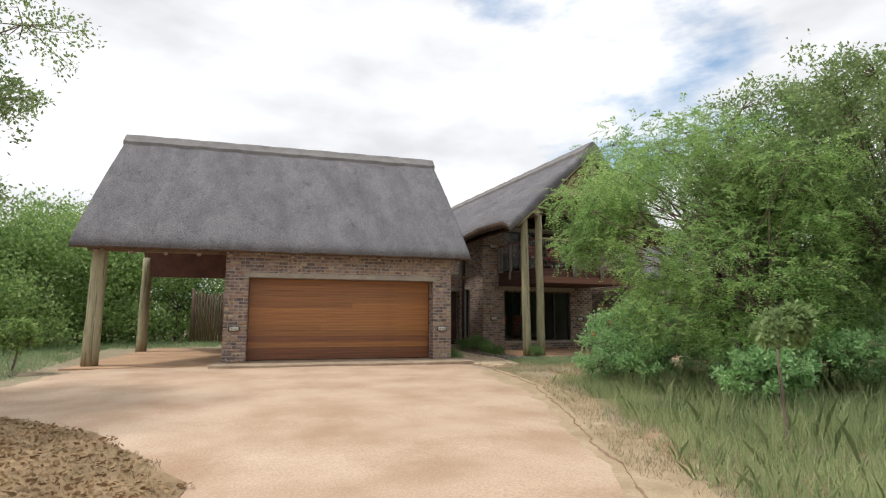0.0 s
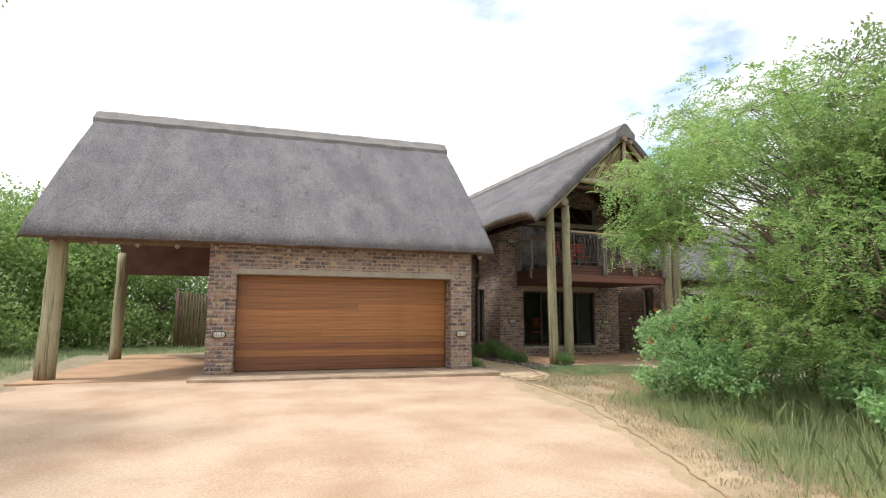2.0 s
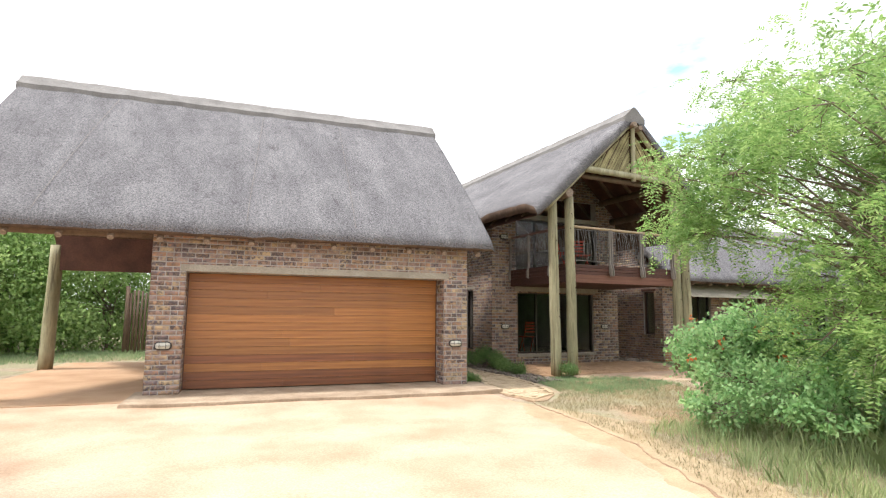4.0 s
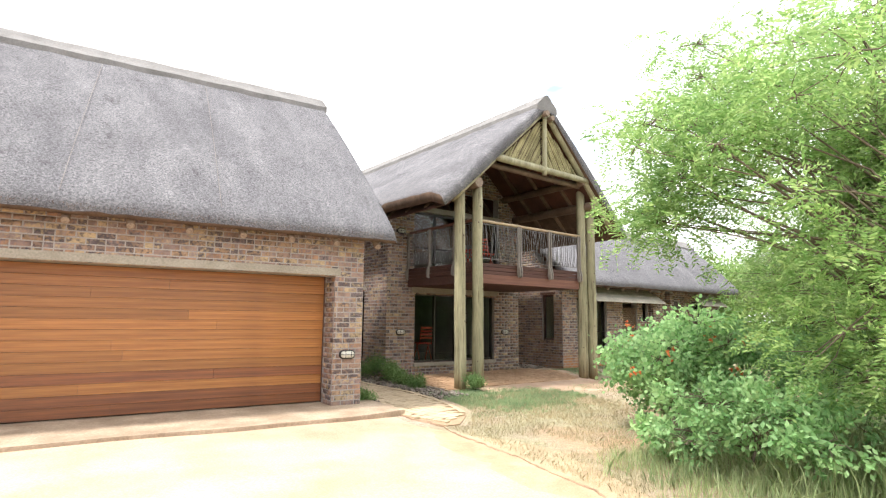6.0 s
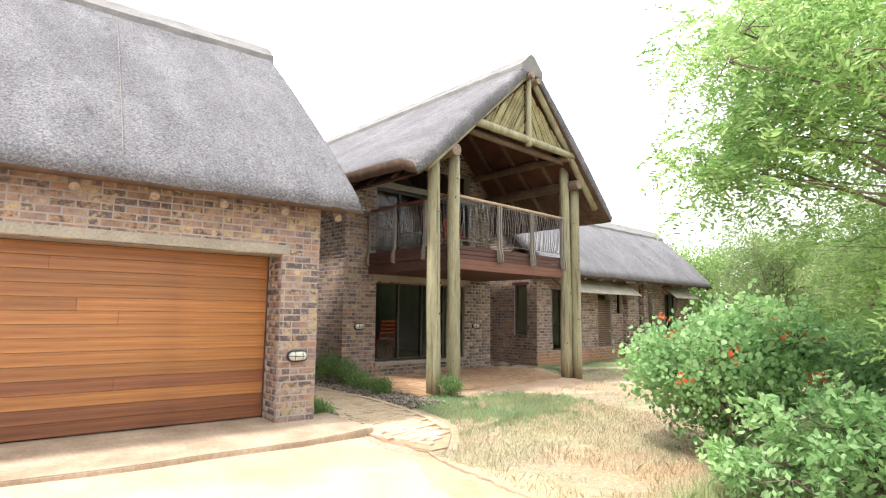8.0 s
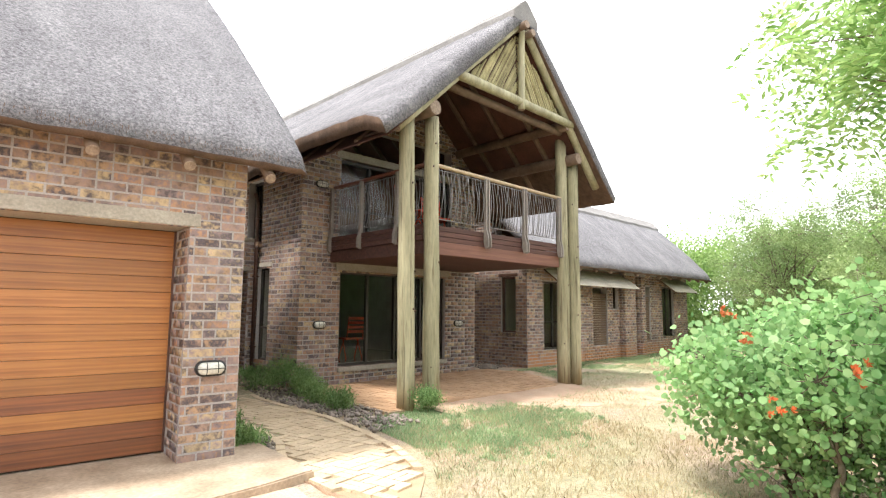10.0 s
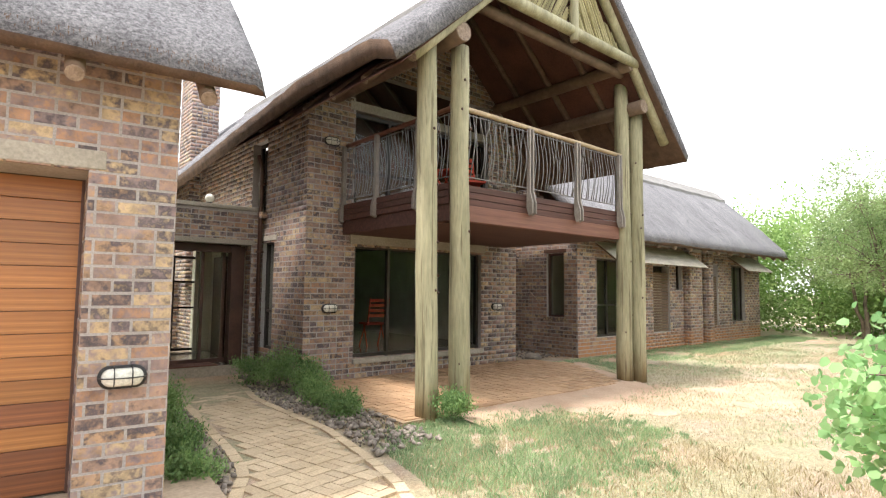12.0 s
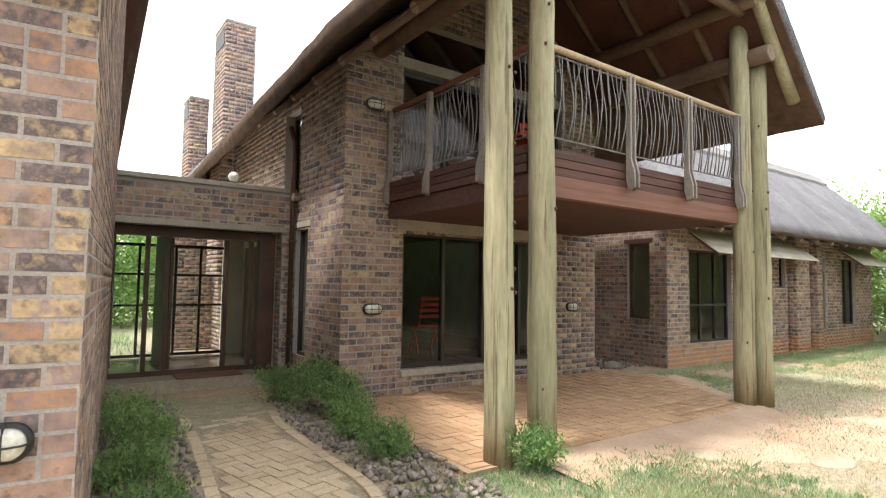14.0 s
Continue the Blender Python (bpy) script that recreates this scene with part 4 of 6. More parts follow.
def balcony_frame():
    f = thing("gable_frame", "round pole purlins, tie beams and rafters carrying the gable roof", "roof frame", (0, 0, 0))
    log_part("purlin", (9.73, 16.70, 4.5), (9.73, 20.0, 4.5), 0.125, 0.115, f, "pole_beam", 50, "thick pole beam with pale sawn end")
    log_part("purlin", (13.88, 16.72, 4.52), (13.88, 20.0, 4.52), 0.12, 0.11, f, "pole_beam", 51)
    log_part("purlin", (13.42, 16.68, 5.1), (13.42, 20.0, 5.1), 0.105, 0.1, f, "pole_beam", 52)
    log_part("tie_beam", (10.05, 16.66, 5.17), (13.55, 16.66, 5.13), 0.085, 0.075, f, "pole", 53, "horizontal tie pole under the reed gable")
    log_part("tie_beam", (10.2, 16.92, 5.06), (13.5, 16.92, 5.02), 0.075, 0.07, f, "pole_beam", 54)
    log_part("king_post", (11.84, 16.64, 5.0), (11.84, 16.62, 6.55), 0.065, 0.055, f, "pole", 55)
    log_part("ridge_pole", (11.74, 16.42, 6.52), (11.74, 28, 6.52), 0.075, 0.07, f, "pole_beam", 56)
    log_part("ridge_pole", (11.98, 16.46, 6.46), (11.98, 28, 6.46), 0.07, 0.07, f, "pole_beam", 57)
    for s in (-1, 1):
        x0 = RIDGE_X + s * 2.82
        log_part("verge_rafter", (x0, 16.78, under(x0) - 0.06), (RIDGE_X + s * 0.12, 16.62, 6.55), 0.085, 0.07, f, "pole", 58 + s, "", True, 8, 12)
        for k in range(1, 13):
            yy = 16.78 + k * 0.78
            log_part("rafter", (x0 + s * 0.12, yy, under(x0 + s * 0.12) - 0.05), (RIDGE_X + s * 0.1, yy, 6.5), 0.06, 0.052, f, "pole_beam", 60 + k, "", True, 4, 9)
        for k in range(12):
            d = 0.3 + k * 0.24
            log_part("batten", (RIDGE_X + s * d, VERGE_Y + 0.1, under(RIDGE_X + s * d) + 0.0), (RIDGE_X + s * d, VERGE_Y + 0.8, under(RIDGE_X + s * d) + 0.0), 0.016, 0.016, f, "pole_beam", k, "", False, 2, 6)
    return f


balcony_frame()


def reed_gable():
    g = thing("reed_gable", "triangular gable infill of slanted yellow-green reeds", "gable infill", (0, 0, 0))
    rng = random.Random(8)
    part("backing", slanted_triangle(), "deck_wood", g)
    apex_z, base_z, half = 6.45, 5.2, 1.42
    for s in (-1, 1):
        k = 0
        x = 0.0
        while x < half + 1.0:
            # reeds lean outward from the king post
            a = Vector((11.84 + s * (0.06 + x * 0.55), 0, base_z + max(0, 0.0)))
            d = Vector((-s * 0.62, 0, 1.0)).normalized() if k % 7 else Vector((-s * 0.5, 0, 1.0)).normalized()
            start = Vector((11.84 + s * (0.06 + x), 0, base_z))
            end = start.copy()
            lim = lambda q: (base_z - 0.001 <= q.z <= apex_z - abs(q.x - 11.84) * (apex_z - base_z) / half) and s * (q.x - 11.84) > 0.03
            # walk outward-leaning reed until it leaves the triangle
            o = start if x <= half else None
            if o is not None:
                t = 0.0
                while t < 1.8 and lim(o + d * t):
                    t += 0.03
                if t > 0.08:
                    y = 16.74 + rng.uniform(-0.012, 0.012)
                    p0, p1 = o + d * 0.0, o + d * t
                    part("reed", tube([(p0.x, y, p0.z), (p1.x, y, p1.z)], rng.uniform(0.011, 0.017), 5), "reed", g)
            x += rng.uniform(0.026, 0.036)
            k += 1
    return g


def slanted_triangle():
    bm = bmesh.new()
    pts = [(10.42, 5.2), (13.26, 5.2), (11.84, 6.5)]
    a = [bm.verts.new((x, 16.78, z)) for x, z in pts]
    b = [bm.verts.new((x, 16.80, z)) for x, z in pts]
    bm.faces.new(a)
    bm.faces.new(b[::-1])
    for i in range(3):
        bm.faces.new((a[i], b[i], b[(i + 1) % 3], a[(i + 1) % 3]))
    bmesh.ops.recalc_face_normals(bm, faces=bm.faces)
    return bm


reed_gable()

DX0, DX1, DY = 9.92, 13.72, 17.05


def deck():
    d = thing("balcony_deck", "dark hardwood balcony deck on a red-brown beam", "balcony", (0, 0, 0))
    part("front_beam", box((DX0 + 0.05, DY, 2.26), (DX1 - 0.12, DY + 0.09, 2.47), None, 0.006), "fascia", d, "red-brown front beam")
    part("end_beam", box((DX0 + 0.0, DY - 0.06, 2.24), (DX0 + 0.05, DY + 0.5, 2.5), None, 0.006), "fascia", d)
    for i in range(3):
        part("edge_board", box((DX0 - 0.03, DY + 0.02, 2.475 + i * 0.088), (DX1, DY + 0.05, 2.555 + i * 0.088), None, 0.004), "deck_wood", d)
        part("edge_board", box((DX0 - 0.06, DY + 0.055, 2.475 + i * 0.088), (DX0 - 0.03, HY - 0.02, 2.555 + i * 0.088), None, 0.004), "deck_wood", d)
    for i in range(21):
        y = DY + 0.06 + i * 0.134
        part("deck_board", box((DX0 - 0.02, y, 2.68), (DX1, y + 0.125, 2.712), None, 0.003), "deck_wood", d)
    for i in range(8):
        x = DX0 + 0.1 + i * 0.46
        part("joist", box((x, DY + 0.1, 2.3), (x + 0.05, HY - 0.01, 2.67)), "deck_wood", d)
    part("soffit", box((DX0, DY + 0.1, 2.27), (DX1, HY - 0.01, 2.29)), "deck_wood", d)
    part("side_beam", box((DX0 - 0.03, DY + 0.06, 2.26), (DX0 + 0.06, HY - 0.02, 2.47), None, 0.006), "deck_wood", d)
    return d


deck()


def railing():
    r = thing("balcony_railing", "iron balustrade of twig-like branching bars under a round wooden handrail", "railing", (0, 0, 0))
    rng = random.Random(21)
    top, low = 3.66, 2.83
    corners = [(DX0 + 0.02, HY - 0.03), (DX0 + 0.02, DY), (DX1 - 0.12, DY)]
    log_part("handrail", (9.85, DY, 3.71), (DX1 - 0.02, DY, 3.69), 0.035, 0.033, r, "rail", 3, "round pale wooden handrail")
    log_part("handrail", (DX0 + 0.02, DY, 3.71), (DX0 + 0.02, HY - 0.03, 3.71), 0.033, 0.033, r, "fascia", 4)
    for (x0, y0), (x1, y1) in zip(corners, corners[1:]):
        for z in (low, top - 0.02):
            part("rail_bar", tube([(x0, y0, z), (x1, y1, z)], 0.009, 6), "iron", r)
        ln = math.hypot(x1 - x0, y1 - y0)
        dx, dy = (x1 - x0) / ln, (y1 - y0) / ln
        n = int(ln / 0.075)
        for i in range(n):
            s = (i + 0.5) / n * ln + rng.uniform(-0.012, 0.012)
            amp, ph = rng.uniform(0.008, 0.03), rng.uniform(0, 6.3)
            outw_ = 0.05
            pts = []
            for k in range(7):
                t = k / 6
                o = amp * math.sin(ph + t * 4.2)
                belly = outw_ * math.sin(math.pi * min(1, t * 1.1)) * (1 if t < 0.9 else 0.5)
                nx, ny = (dy, -dx)
                pts.append((x0 + dx * (s + o) + nx * belly * (-1 if dx < 0.5 else 1), y0 + dy * (s + o) + ny * belly * (1 if dx > 0.5 else -1), low + (top - low) * t))
            bm = bmesh.new()
            add_tube(bm, pts, [0.0085 - 0.003 * k / 6 for k in range(7)], 5)
            if rng.random() < 0.55:
                k = rng.choice((3, 4))
                b = Vector(pts[k])
                sd = rng.choice((-1, 1)) * rng.uniform(0.05, 0.09)
                add_tube(bm, [b, b + Vector((dx * sd * 0.6, dy * sd * 0.6, 0.14)), (b.x + dx * sd, b.y + dy * sd, top - 0.02)], [0.007, 0.006, 0.005], 5)
            bmesh.ops.recalc_face_normals(bm, faces=bm.faces)
            part("twig_bar", bm, "iron", r, smooth=True)
    # forked timber brackets that hold the railing to the deck
    for x in (11.1 + 0.22, 12.42, DX1 - 0.14):
        for off in (-0.036, 0.036):
            part("bracket", bracket_bm(x + off, DY - 0.03, 0), "bracket", r, "grey timber railing bracket")
    for y in (18.75, 17.75):
        part("bracket", bracket_bm(DX0 - 0.05, y, 1), "bracket", r, "grey timber railing bracket")
    part("bracket", bracket_bm(DX0 - 0.05, HY - 0.06, 1), "bracket", r, "grey timber railing bracket")


def bracket_bm(x, y, side):
    bm = bmesh.new()
    prof = [(0.025, 3.68), (-0.03, 3.68), (-0.03, 2.78), (-0.075, 2.62), (-0.075, 2.47), (-0.005, 2.44), (0.03, 2.55), (0.03, 2.8)]
    if side == 0:
        a = [bm.verts.new((x - 0.014, y + p, z)) for p, z in prof]
        b = [bm.verts.new((x + 0.014, y + p, z)) for p, z in prof]
    else:
        a = [bm.verts.new((x + p, y - 0.03, z)) for p, z in prof]
        b = [bm.verts.new((x + p, y + 0.03, z)) for p, z in prof]
    bm.faces.new(a)
    bm.faces.new(b[::-1])
    for i in range(len(prof)):
        j = (i + 1) % len(prof)
        bm.faces.new((a[i], b[i], b[j], a[j]))
    bmesh.ops.recalc_face_normals(bm, faces=bm.faces)
    return bm


railing()


# ---- entrance between garage and house ----
EY, EX0, EX1 = 21.42, 6.55, 9.26
ELEFT, ERIGHT = 6.9, 9.07
went = brick_wall("wall_entrance", "low flat-roofed face brick entrance wall with a concrete coping", (EX0, EY), 0, EX1 - EX0, -0.05, 2.72,
                  [(ELEFT - EX0, ERIGHT - EX0, -1, 2.2)], 0.24, single=(1.3, 2.4))
lay_bricks(went, (ERIGHT, EY + 0.24), -90, 0.24, 0, 2.2)
structure("entrance_coping", box((EX0 - 0.02, EY - 0.04, 2.722), (EX1 - 0.003, EY + 0.3, 2.79), None, 0.008), "concrete", "concrete coping on the entrance parapet", "trim")
structure("entrance_lintel", box((ELEFT - 0.02, EY - 0.018, 2.13), (ERIGHT + 0.06, EY + 0.23, 2.212), None, 0.006), "concrete", "concrete lintel over the entrance", "lintel")
structure("hall_floor", box((6.2, EY - 0.0, -0.2), (9.25, 24.1, 0.1)), "screed", "polished screed floor of the entrance hall", "floor")
structure("hall_ceiling", box((6.2, EY + 0.245, 2.35), (9.25, 24.1, 2.6)), "plaster", "flat plastered hall ceiling", "ceiling")
hall_back_y = 23.9
glz = glazed("door_entrance", "dark timber framed glass entrance with an open leaf", pose(ELEFT, EY + 0.5, 0.1), ERIGHT - ELEFT, 2.08, [0.475, 0.72, 1.51, 1.87], [], 0.07, 0.08, "red_frame", "door", (2,))
bpy.context.view_layer.update()
back_home = glz.matrix_world.inverted()
part("side_panel", box((8.83, EY + 0.26, 0.1), (9.06, EY + 0.45, 2.12), None, 0.006), "red_frame", glz, "dark stained timber panel", local=back_home)
part("head_board", box((ELEFT + 0.01, EY + 0.26, 2.0), (8.82, EY + 0.42, 2.12), None, 0.006), "red_frame", glz, local=back_home)
leaf = thing("entrance_leaf", "dark red-brown timber door leaf standing open", "door", pose(ELEFT + 0.80, EY + 0.56, 0.1, 0, 0, 96))
part("leaf", box((0, -0.02, 0.01), (0.8, 0.02, 2.03), None, 0.004), "red_frame", leaf)
part("handle", tube([(0.72, -0.03, 0.95), (0.72, -0.06, 0.97), (0.6, -0.06, 0.97)], 0.01, 8), "iron", leaf, "steel lever handle")
glazed("window_hall_back", "dark steel glazed screen at the back of the hall", pose(6.25, hall_back_y, 0.12), 2.68, 1.9, [1.26, 1.82, 2.22], [0.86, 1.38], 0.05, 0.06)
structure("hall_wall_back", box((8.875, hall_back_y - 0.05, 0.1), (9.19, hall_back_y + 0.15, 2.35)), "plaster", "cream plastered wall in the hall", "wall")
structure("hall_wall_left", box((6.05, EY + 0.24, 0.0), (6.2, hall_back_y, 2.6)), "plaster", "cream plastered hall side wall", "wall")
structure("hall_wall_right", box((9.19, EY + 0.25, 0.1), (9.255, hall_back_y + 0.15, 2.35)), "plaster", "cream plastered hall wall beside the house", "wall")
structure("passage_door", box((9.15, 22.9, 0.1), (9.186, 23.6, 2.0)), "red_frame", "dark passage doorway in the hall", "door")
brick_wall("wall_court", "sunlit face brick wall of the rear court", (8.2, 26.4), 0, 1.6, -0.05, 3.2, (), 0.3)
mat = thing("doormat", "brown coir doormat before the entrance", "doormat", (8.15, 21.6, 0.0))
part("mat", box((-0.42, -0.2, 0.102), (0.42, 0.2, 0.122), None, 0.006), "mat", mat)

# chimneys
def chimney(name, x0, x1, y0, y1, top, label):
    c = thing(name, label, "chimney", (0, 0, 0))
    core = part("shaft", box((x0, y0, 1.5), (x1, y1, top)), "mortar", c)
    lay_bricks(core, (x0, y0), 0, x1 - x0, 1.5, top)
    lay_bricks(core, (x0, y1), -90, y1 - y0, 1.5, top)
    # no hole is cut: a black block stands for shade inside the opening
    part("flue_shade", box((x0 - 0.012, y0 + 0.1, top - 0.45), (x0 + 0.1, y1 - 0.1, top - 0.12)), "black", c, "smoke opening, its inner shade drawn as a black block")
    part("cap", box((x0 - 0.012, y0 - 0.012, top), (x1 + 0.012, y1 + 0.012, top + 0.05), None, 0.008), "concrete", c)


chimney("chimney", 9.0, 9.6, 25.0, 25.9, 6.72, "tall face brick chimney with a side smoke opening")
chimney("chimney", 8.74, 9.15, 27.0, 27.7, 5.6, "shorter face brick chimney behind the roof")


# ---- bedroom wing ----
WX0, WX1, WY = 15.82, 26.2, 19.52
wing_front = [(0.75, 2.35, 0.32, 2.18), (3.3, 4.18, 0.34, 2.1), (4.53, 4.86, 1.45, 2.2), (6.45, 7.18, 0.4, 2.25), (8.15, 9.15, 0.47, 2.28)]
brick_wall("wall_wing_front", "long face brick wing wall with windows and red soil splash at its foot", (WX0, WY), 0, WX1 - WX0, -0.1, 2.66, wing_front, 0.24, single=(0.8, 0.9))
WWIN = (WY + 0.37, WY + 0.88, 0.79, 2.28)
wl_len = 3.4
brick_wall("wall_wing_end", "face brick gable end of the wing with one narrow window", (WX0, WY + wl_len), -90, wl_len, -0.1, lambda u: 2.72 + 0.0 * u if u > 3.2 else min(4.6, 2.7 + (3.2 - u) * 1.0),
           [(wl_len - 0.88, wl_len - 0.37, 0.79, 2.28)], 0.24, single=(wl_len - 0.8, 1.2), trim=(0, 0.242))
brick_wall("wall_wing_right", "face brick far end of the wing", (WX1, WY), 90, 3.4, -0.1, lambda u: 2.7 + min(u, 3.4 - u) * 1.1, (), 0.24, trim=(0.242, 0))
structure("wall_wing_back", box((WX0 + 0.24, WY + 3.2, -0.1), (WX1 - 0.24, WY + 3.4, 2.7)), "plaster", "plastered back wall of the wing", "wall")
structure("wing_floor", box((WX0 + 0.24, WY + 0.24, -0.1), (WX1 - 0.24, WY + 3.2, 0.2)), "screed", "screed floor in the wing", "floor")
glazed("window_wing_end", "narrow dark framed window in the wing", pose(WX0 + 0.1, WWIN[1], WWIN[2], 0, 0, -90), 0.51, 1.49, [], [], 0.05, 0.06, "red_frame")
structure("sill_wing_end", box((WX0 - 0.05, WWIN[0] - 0.06, WWIN[2] - 0.08), (WX0 + 0.1, WWIN[1] + 0.06, WWIN[2] - 0.003), None, 0.008), "brick", "brick window sill", "sill")
structure("lintel_wing_end", box((WX0 - 0.012, WWIN[0] - 0.07, 2.285), (WX0 + 0.2, WWIN[1] + 0.07, 2.37), None, 0.005), "red_frame", "dark timber lintel", "lintel")
glazed("window_wing_1", "wide dark framed wing window", pose(WX0 + 0.75, WY + 0.12, 0.32), 1.6, 1.86, [0.55, 1.1], [0.75], 0.05, 0.06)
glazed("window_wing_2", "tall dark framed window at the wing's far end", pose(WX0 + 8.15, WY + 0.12, 0.47), 1.0, 1.81, [0.5], [], 0.05, 0.06)
glazed("window_wing_slit", "short slit window in the wing", pose(WX0 + 4.53, WY + 0.12, 1.45), 0.33, 0.75, [], [], 0.04, 0.06)


def blind(x0, x1, z0, z1):
    b = thing("reed_blind", "brown slatted timber screen closing a wing opening", "blind", (0, 0, 0), "wing blinds")
    n = int((z1 - z0) / 0.07)
    for i in range(n):
        z = z0 + (z1 - z0) * i / n
        part("slat", box((x0, WY + 0.05, z + 0.004), (x1, WY + 0.075, z + 0.064), None, 0.003), "pole_beam", b)


blind(WX0 + 3.31, WX0 + 4.17, 0.34, 1.92)
blind(WX0 + 6.46, WX0 + 7.17, 0.4, 1.9)
for i, (u0, u1) in enumerate(((4.95, 5.66), (6.12, 6.4))):
    w = brick_wall("pilaster_%d" % (i + 1), "face brick pilaster on the wing wall", (WX0 + u0, WY - 0.2), 0, u1 - u0, -0.1, 2.6, (), 0.195)
    lay_bricks(w, (WX0 + u0, WY - 0.005), -90, 0.195, -0.1, 2.6)


def awning(x0, x1):
    a = thing("reed_awning", "sloping awning of pale weathered reeds under the wing eave", "awning", (0, 0, 0), "wing awnings")
    for i in range(11):
        s = i / 10
        y, z = WY - 0.03 - 0.56 * s, 2.54 - 0.44 * s
        part("slat", box((x0, -0.034, 0), (x1, 0.034, 0.018), pose(0, y, z, 38, 0, 0), 0.003), "awning", a)
    for x in (x0 + 0.1, (x0 + x1) / 2, x1 - 0.1):
        part("arm", tube([(x, WY - 0.01, 2.50), (x, WY - 0.60, 2.045)], 0.022, 8), "pole_beam", a)


awning(WX0 + 0.7, WX0 + 5.15)
awning(WX0 + 7.9, WX0 + 9.9)
wroof = thatch("wing_roof", pose(15.35, 21.15, 0), 11.35, 2.42, 2.35, 2.72, 0.22, "lower grey thatched roof of the bedroom wing")
for i in range(14):
    log_part("rafter", (0.3 + i * 0.83, -2.35, 2.5), (0.3 + i * 0.83, -0.1, 4.7), 0.05, 0.045, wroof, "pole_beam", i, "", True, 3, 8)


# ---- lamps on the walls ----
def bulkhead():
    l = thing("bulkhead_lamp", "oval bulkhead lamp, opal glass behind a black cage", "wall lamp", (0, 0, 0), "bulkhead lamps")
    def oval(w, h, y0, y1, shrink=1.0):
        bm = bmesh.new()
        n = 24
        rings = []
        for y, s in ((y0, 1.0), ((y0 + y1) / 2, 0.97), (y1, shrink)):
            ring = []
            for k in range(n):
                t = 2 * math.pi * k / n
                c, sn = math.cos(t), math.sin(t)
                x = (w / 2 - h / 2) * (1 if c > 0 else -1) + h / 2 * c
                ring.append(bm.verts.new((x * s, y, h / 2 * sn * s)))
            rings.append(ring)
        for a, b in zip(rings, rings[1:]):
            for k in range(n):
                bm.faces.new((a[k], a[(k + 1) % n], b[(k + 1) % n], b[k]))
        bm.faces.new(rings[-1])
        bm.faces.new(rings[0][::-1])
        bmesh.ops.recalc_face_normals(bm, faces=bm.faces)
        return bm
    part("base", oval(0.275, 0.145, -0.001, -0.035), "black", l, "black oval base", True)
    part("glass", oval(0.24, 0.115, -0.03, -0.085, 0.72), "opal", l, "opal glass cover", True)
    for x in (-0.05, 0.05):
        part("cage_bar", tube([(x, -0.03, -0.07), (x, -0.075, -0.058), (x, -0.095, -0.03), (x, -0.097, 0), (x, -0.095, 0.03), (x, -0.075, 0.058), (x, -0.03, 0.07)], 0.0042, 6), "black", l, smooth=True)
    part("cage_bar", tube([(-0.135, -0.03, 0), (-0.11, -0.08, 0), (-0.05, -0.1, 0), (0.05, -0.1, 0), (0.11, -0.08, 0), (0.135, -0.03, 0)], 0.0042, 6), "black", l, smooth=True)
    return l


first_lamp = bulkhead()
first_lamp.matrix_world = G @ pose(5.11, GF - 0.007, 0.815)
for m in (G @ pose(-0.29, GF - 0.007, 0.82), pose(9.69, HY - 0.007, 1.08), pose(9.66, HY - 0.007, 3.74), pose(13.43, HY - 0.007, 1.07),
          pose(6.73, EY - 0.007, 0.62)):
    copy_thing(first_lamp, m)


# ---- paving ----
PATH_L = [(13.9, 6.72), (14.6, 6.6), (15.3, 6.62), (15.8, 6.76), (16.36, 7.05), (16.95, 7.16), (18.1, 7.30), (18.9, 7.40), (20.8, 7.55), (21.5, 7.5)]
PATH_R = [(13.9, 6.9), (14.5, 7.55), (14.8, 7.72), (15.4, 7.98), (16.17, 8.17), (17.2, 8.36), (17.9, 8.36), (19.25, 8.4), (20.8, 8.75), (21.5, 8.85)]


def path_bed():
    pts = [(interp(PATH_L, y), y) for y in np.linspace(13.95, 21.46, 30)] + [(interp(PATH_R, y), y) for y in np.linspace(21.46, 13.95, 30)]
    return pts


path = slab("path_bed", path_bed(), -0.25, -0.1, "grit", "sand bed of the brick garden path", "path")


def paver_mesh(material):
    bm = box((-0.5, -0.5, -0.5), (0.5, 0.5, 0.5))
    for v in bm.verts:
        if v.co.z > 0:
            v.co.x *= 0.975
            v.co.y *= 0.95
    return mesh_of("paver", bm, material)


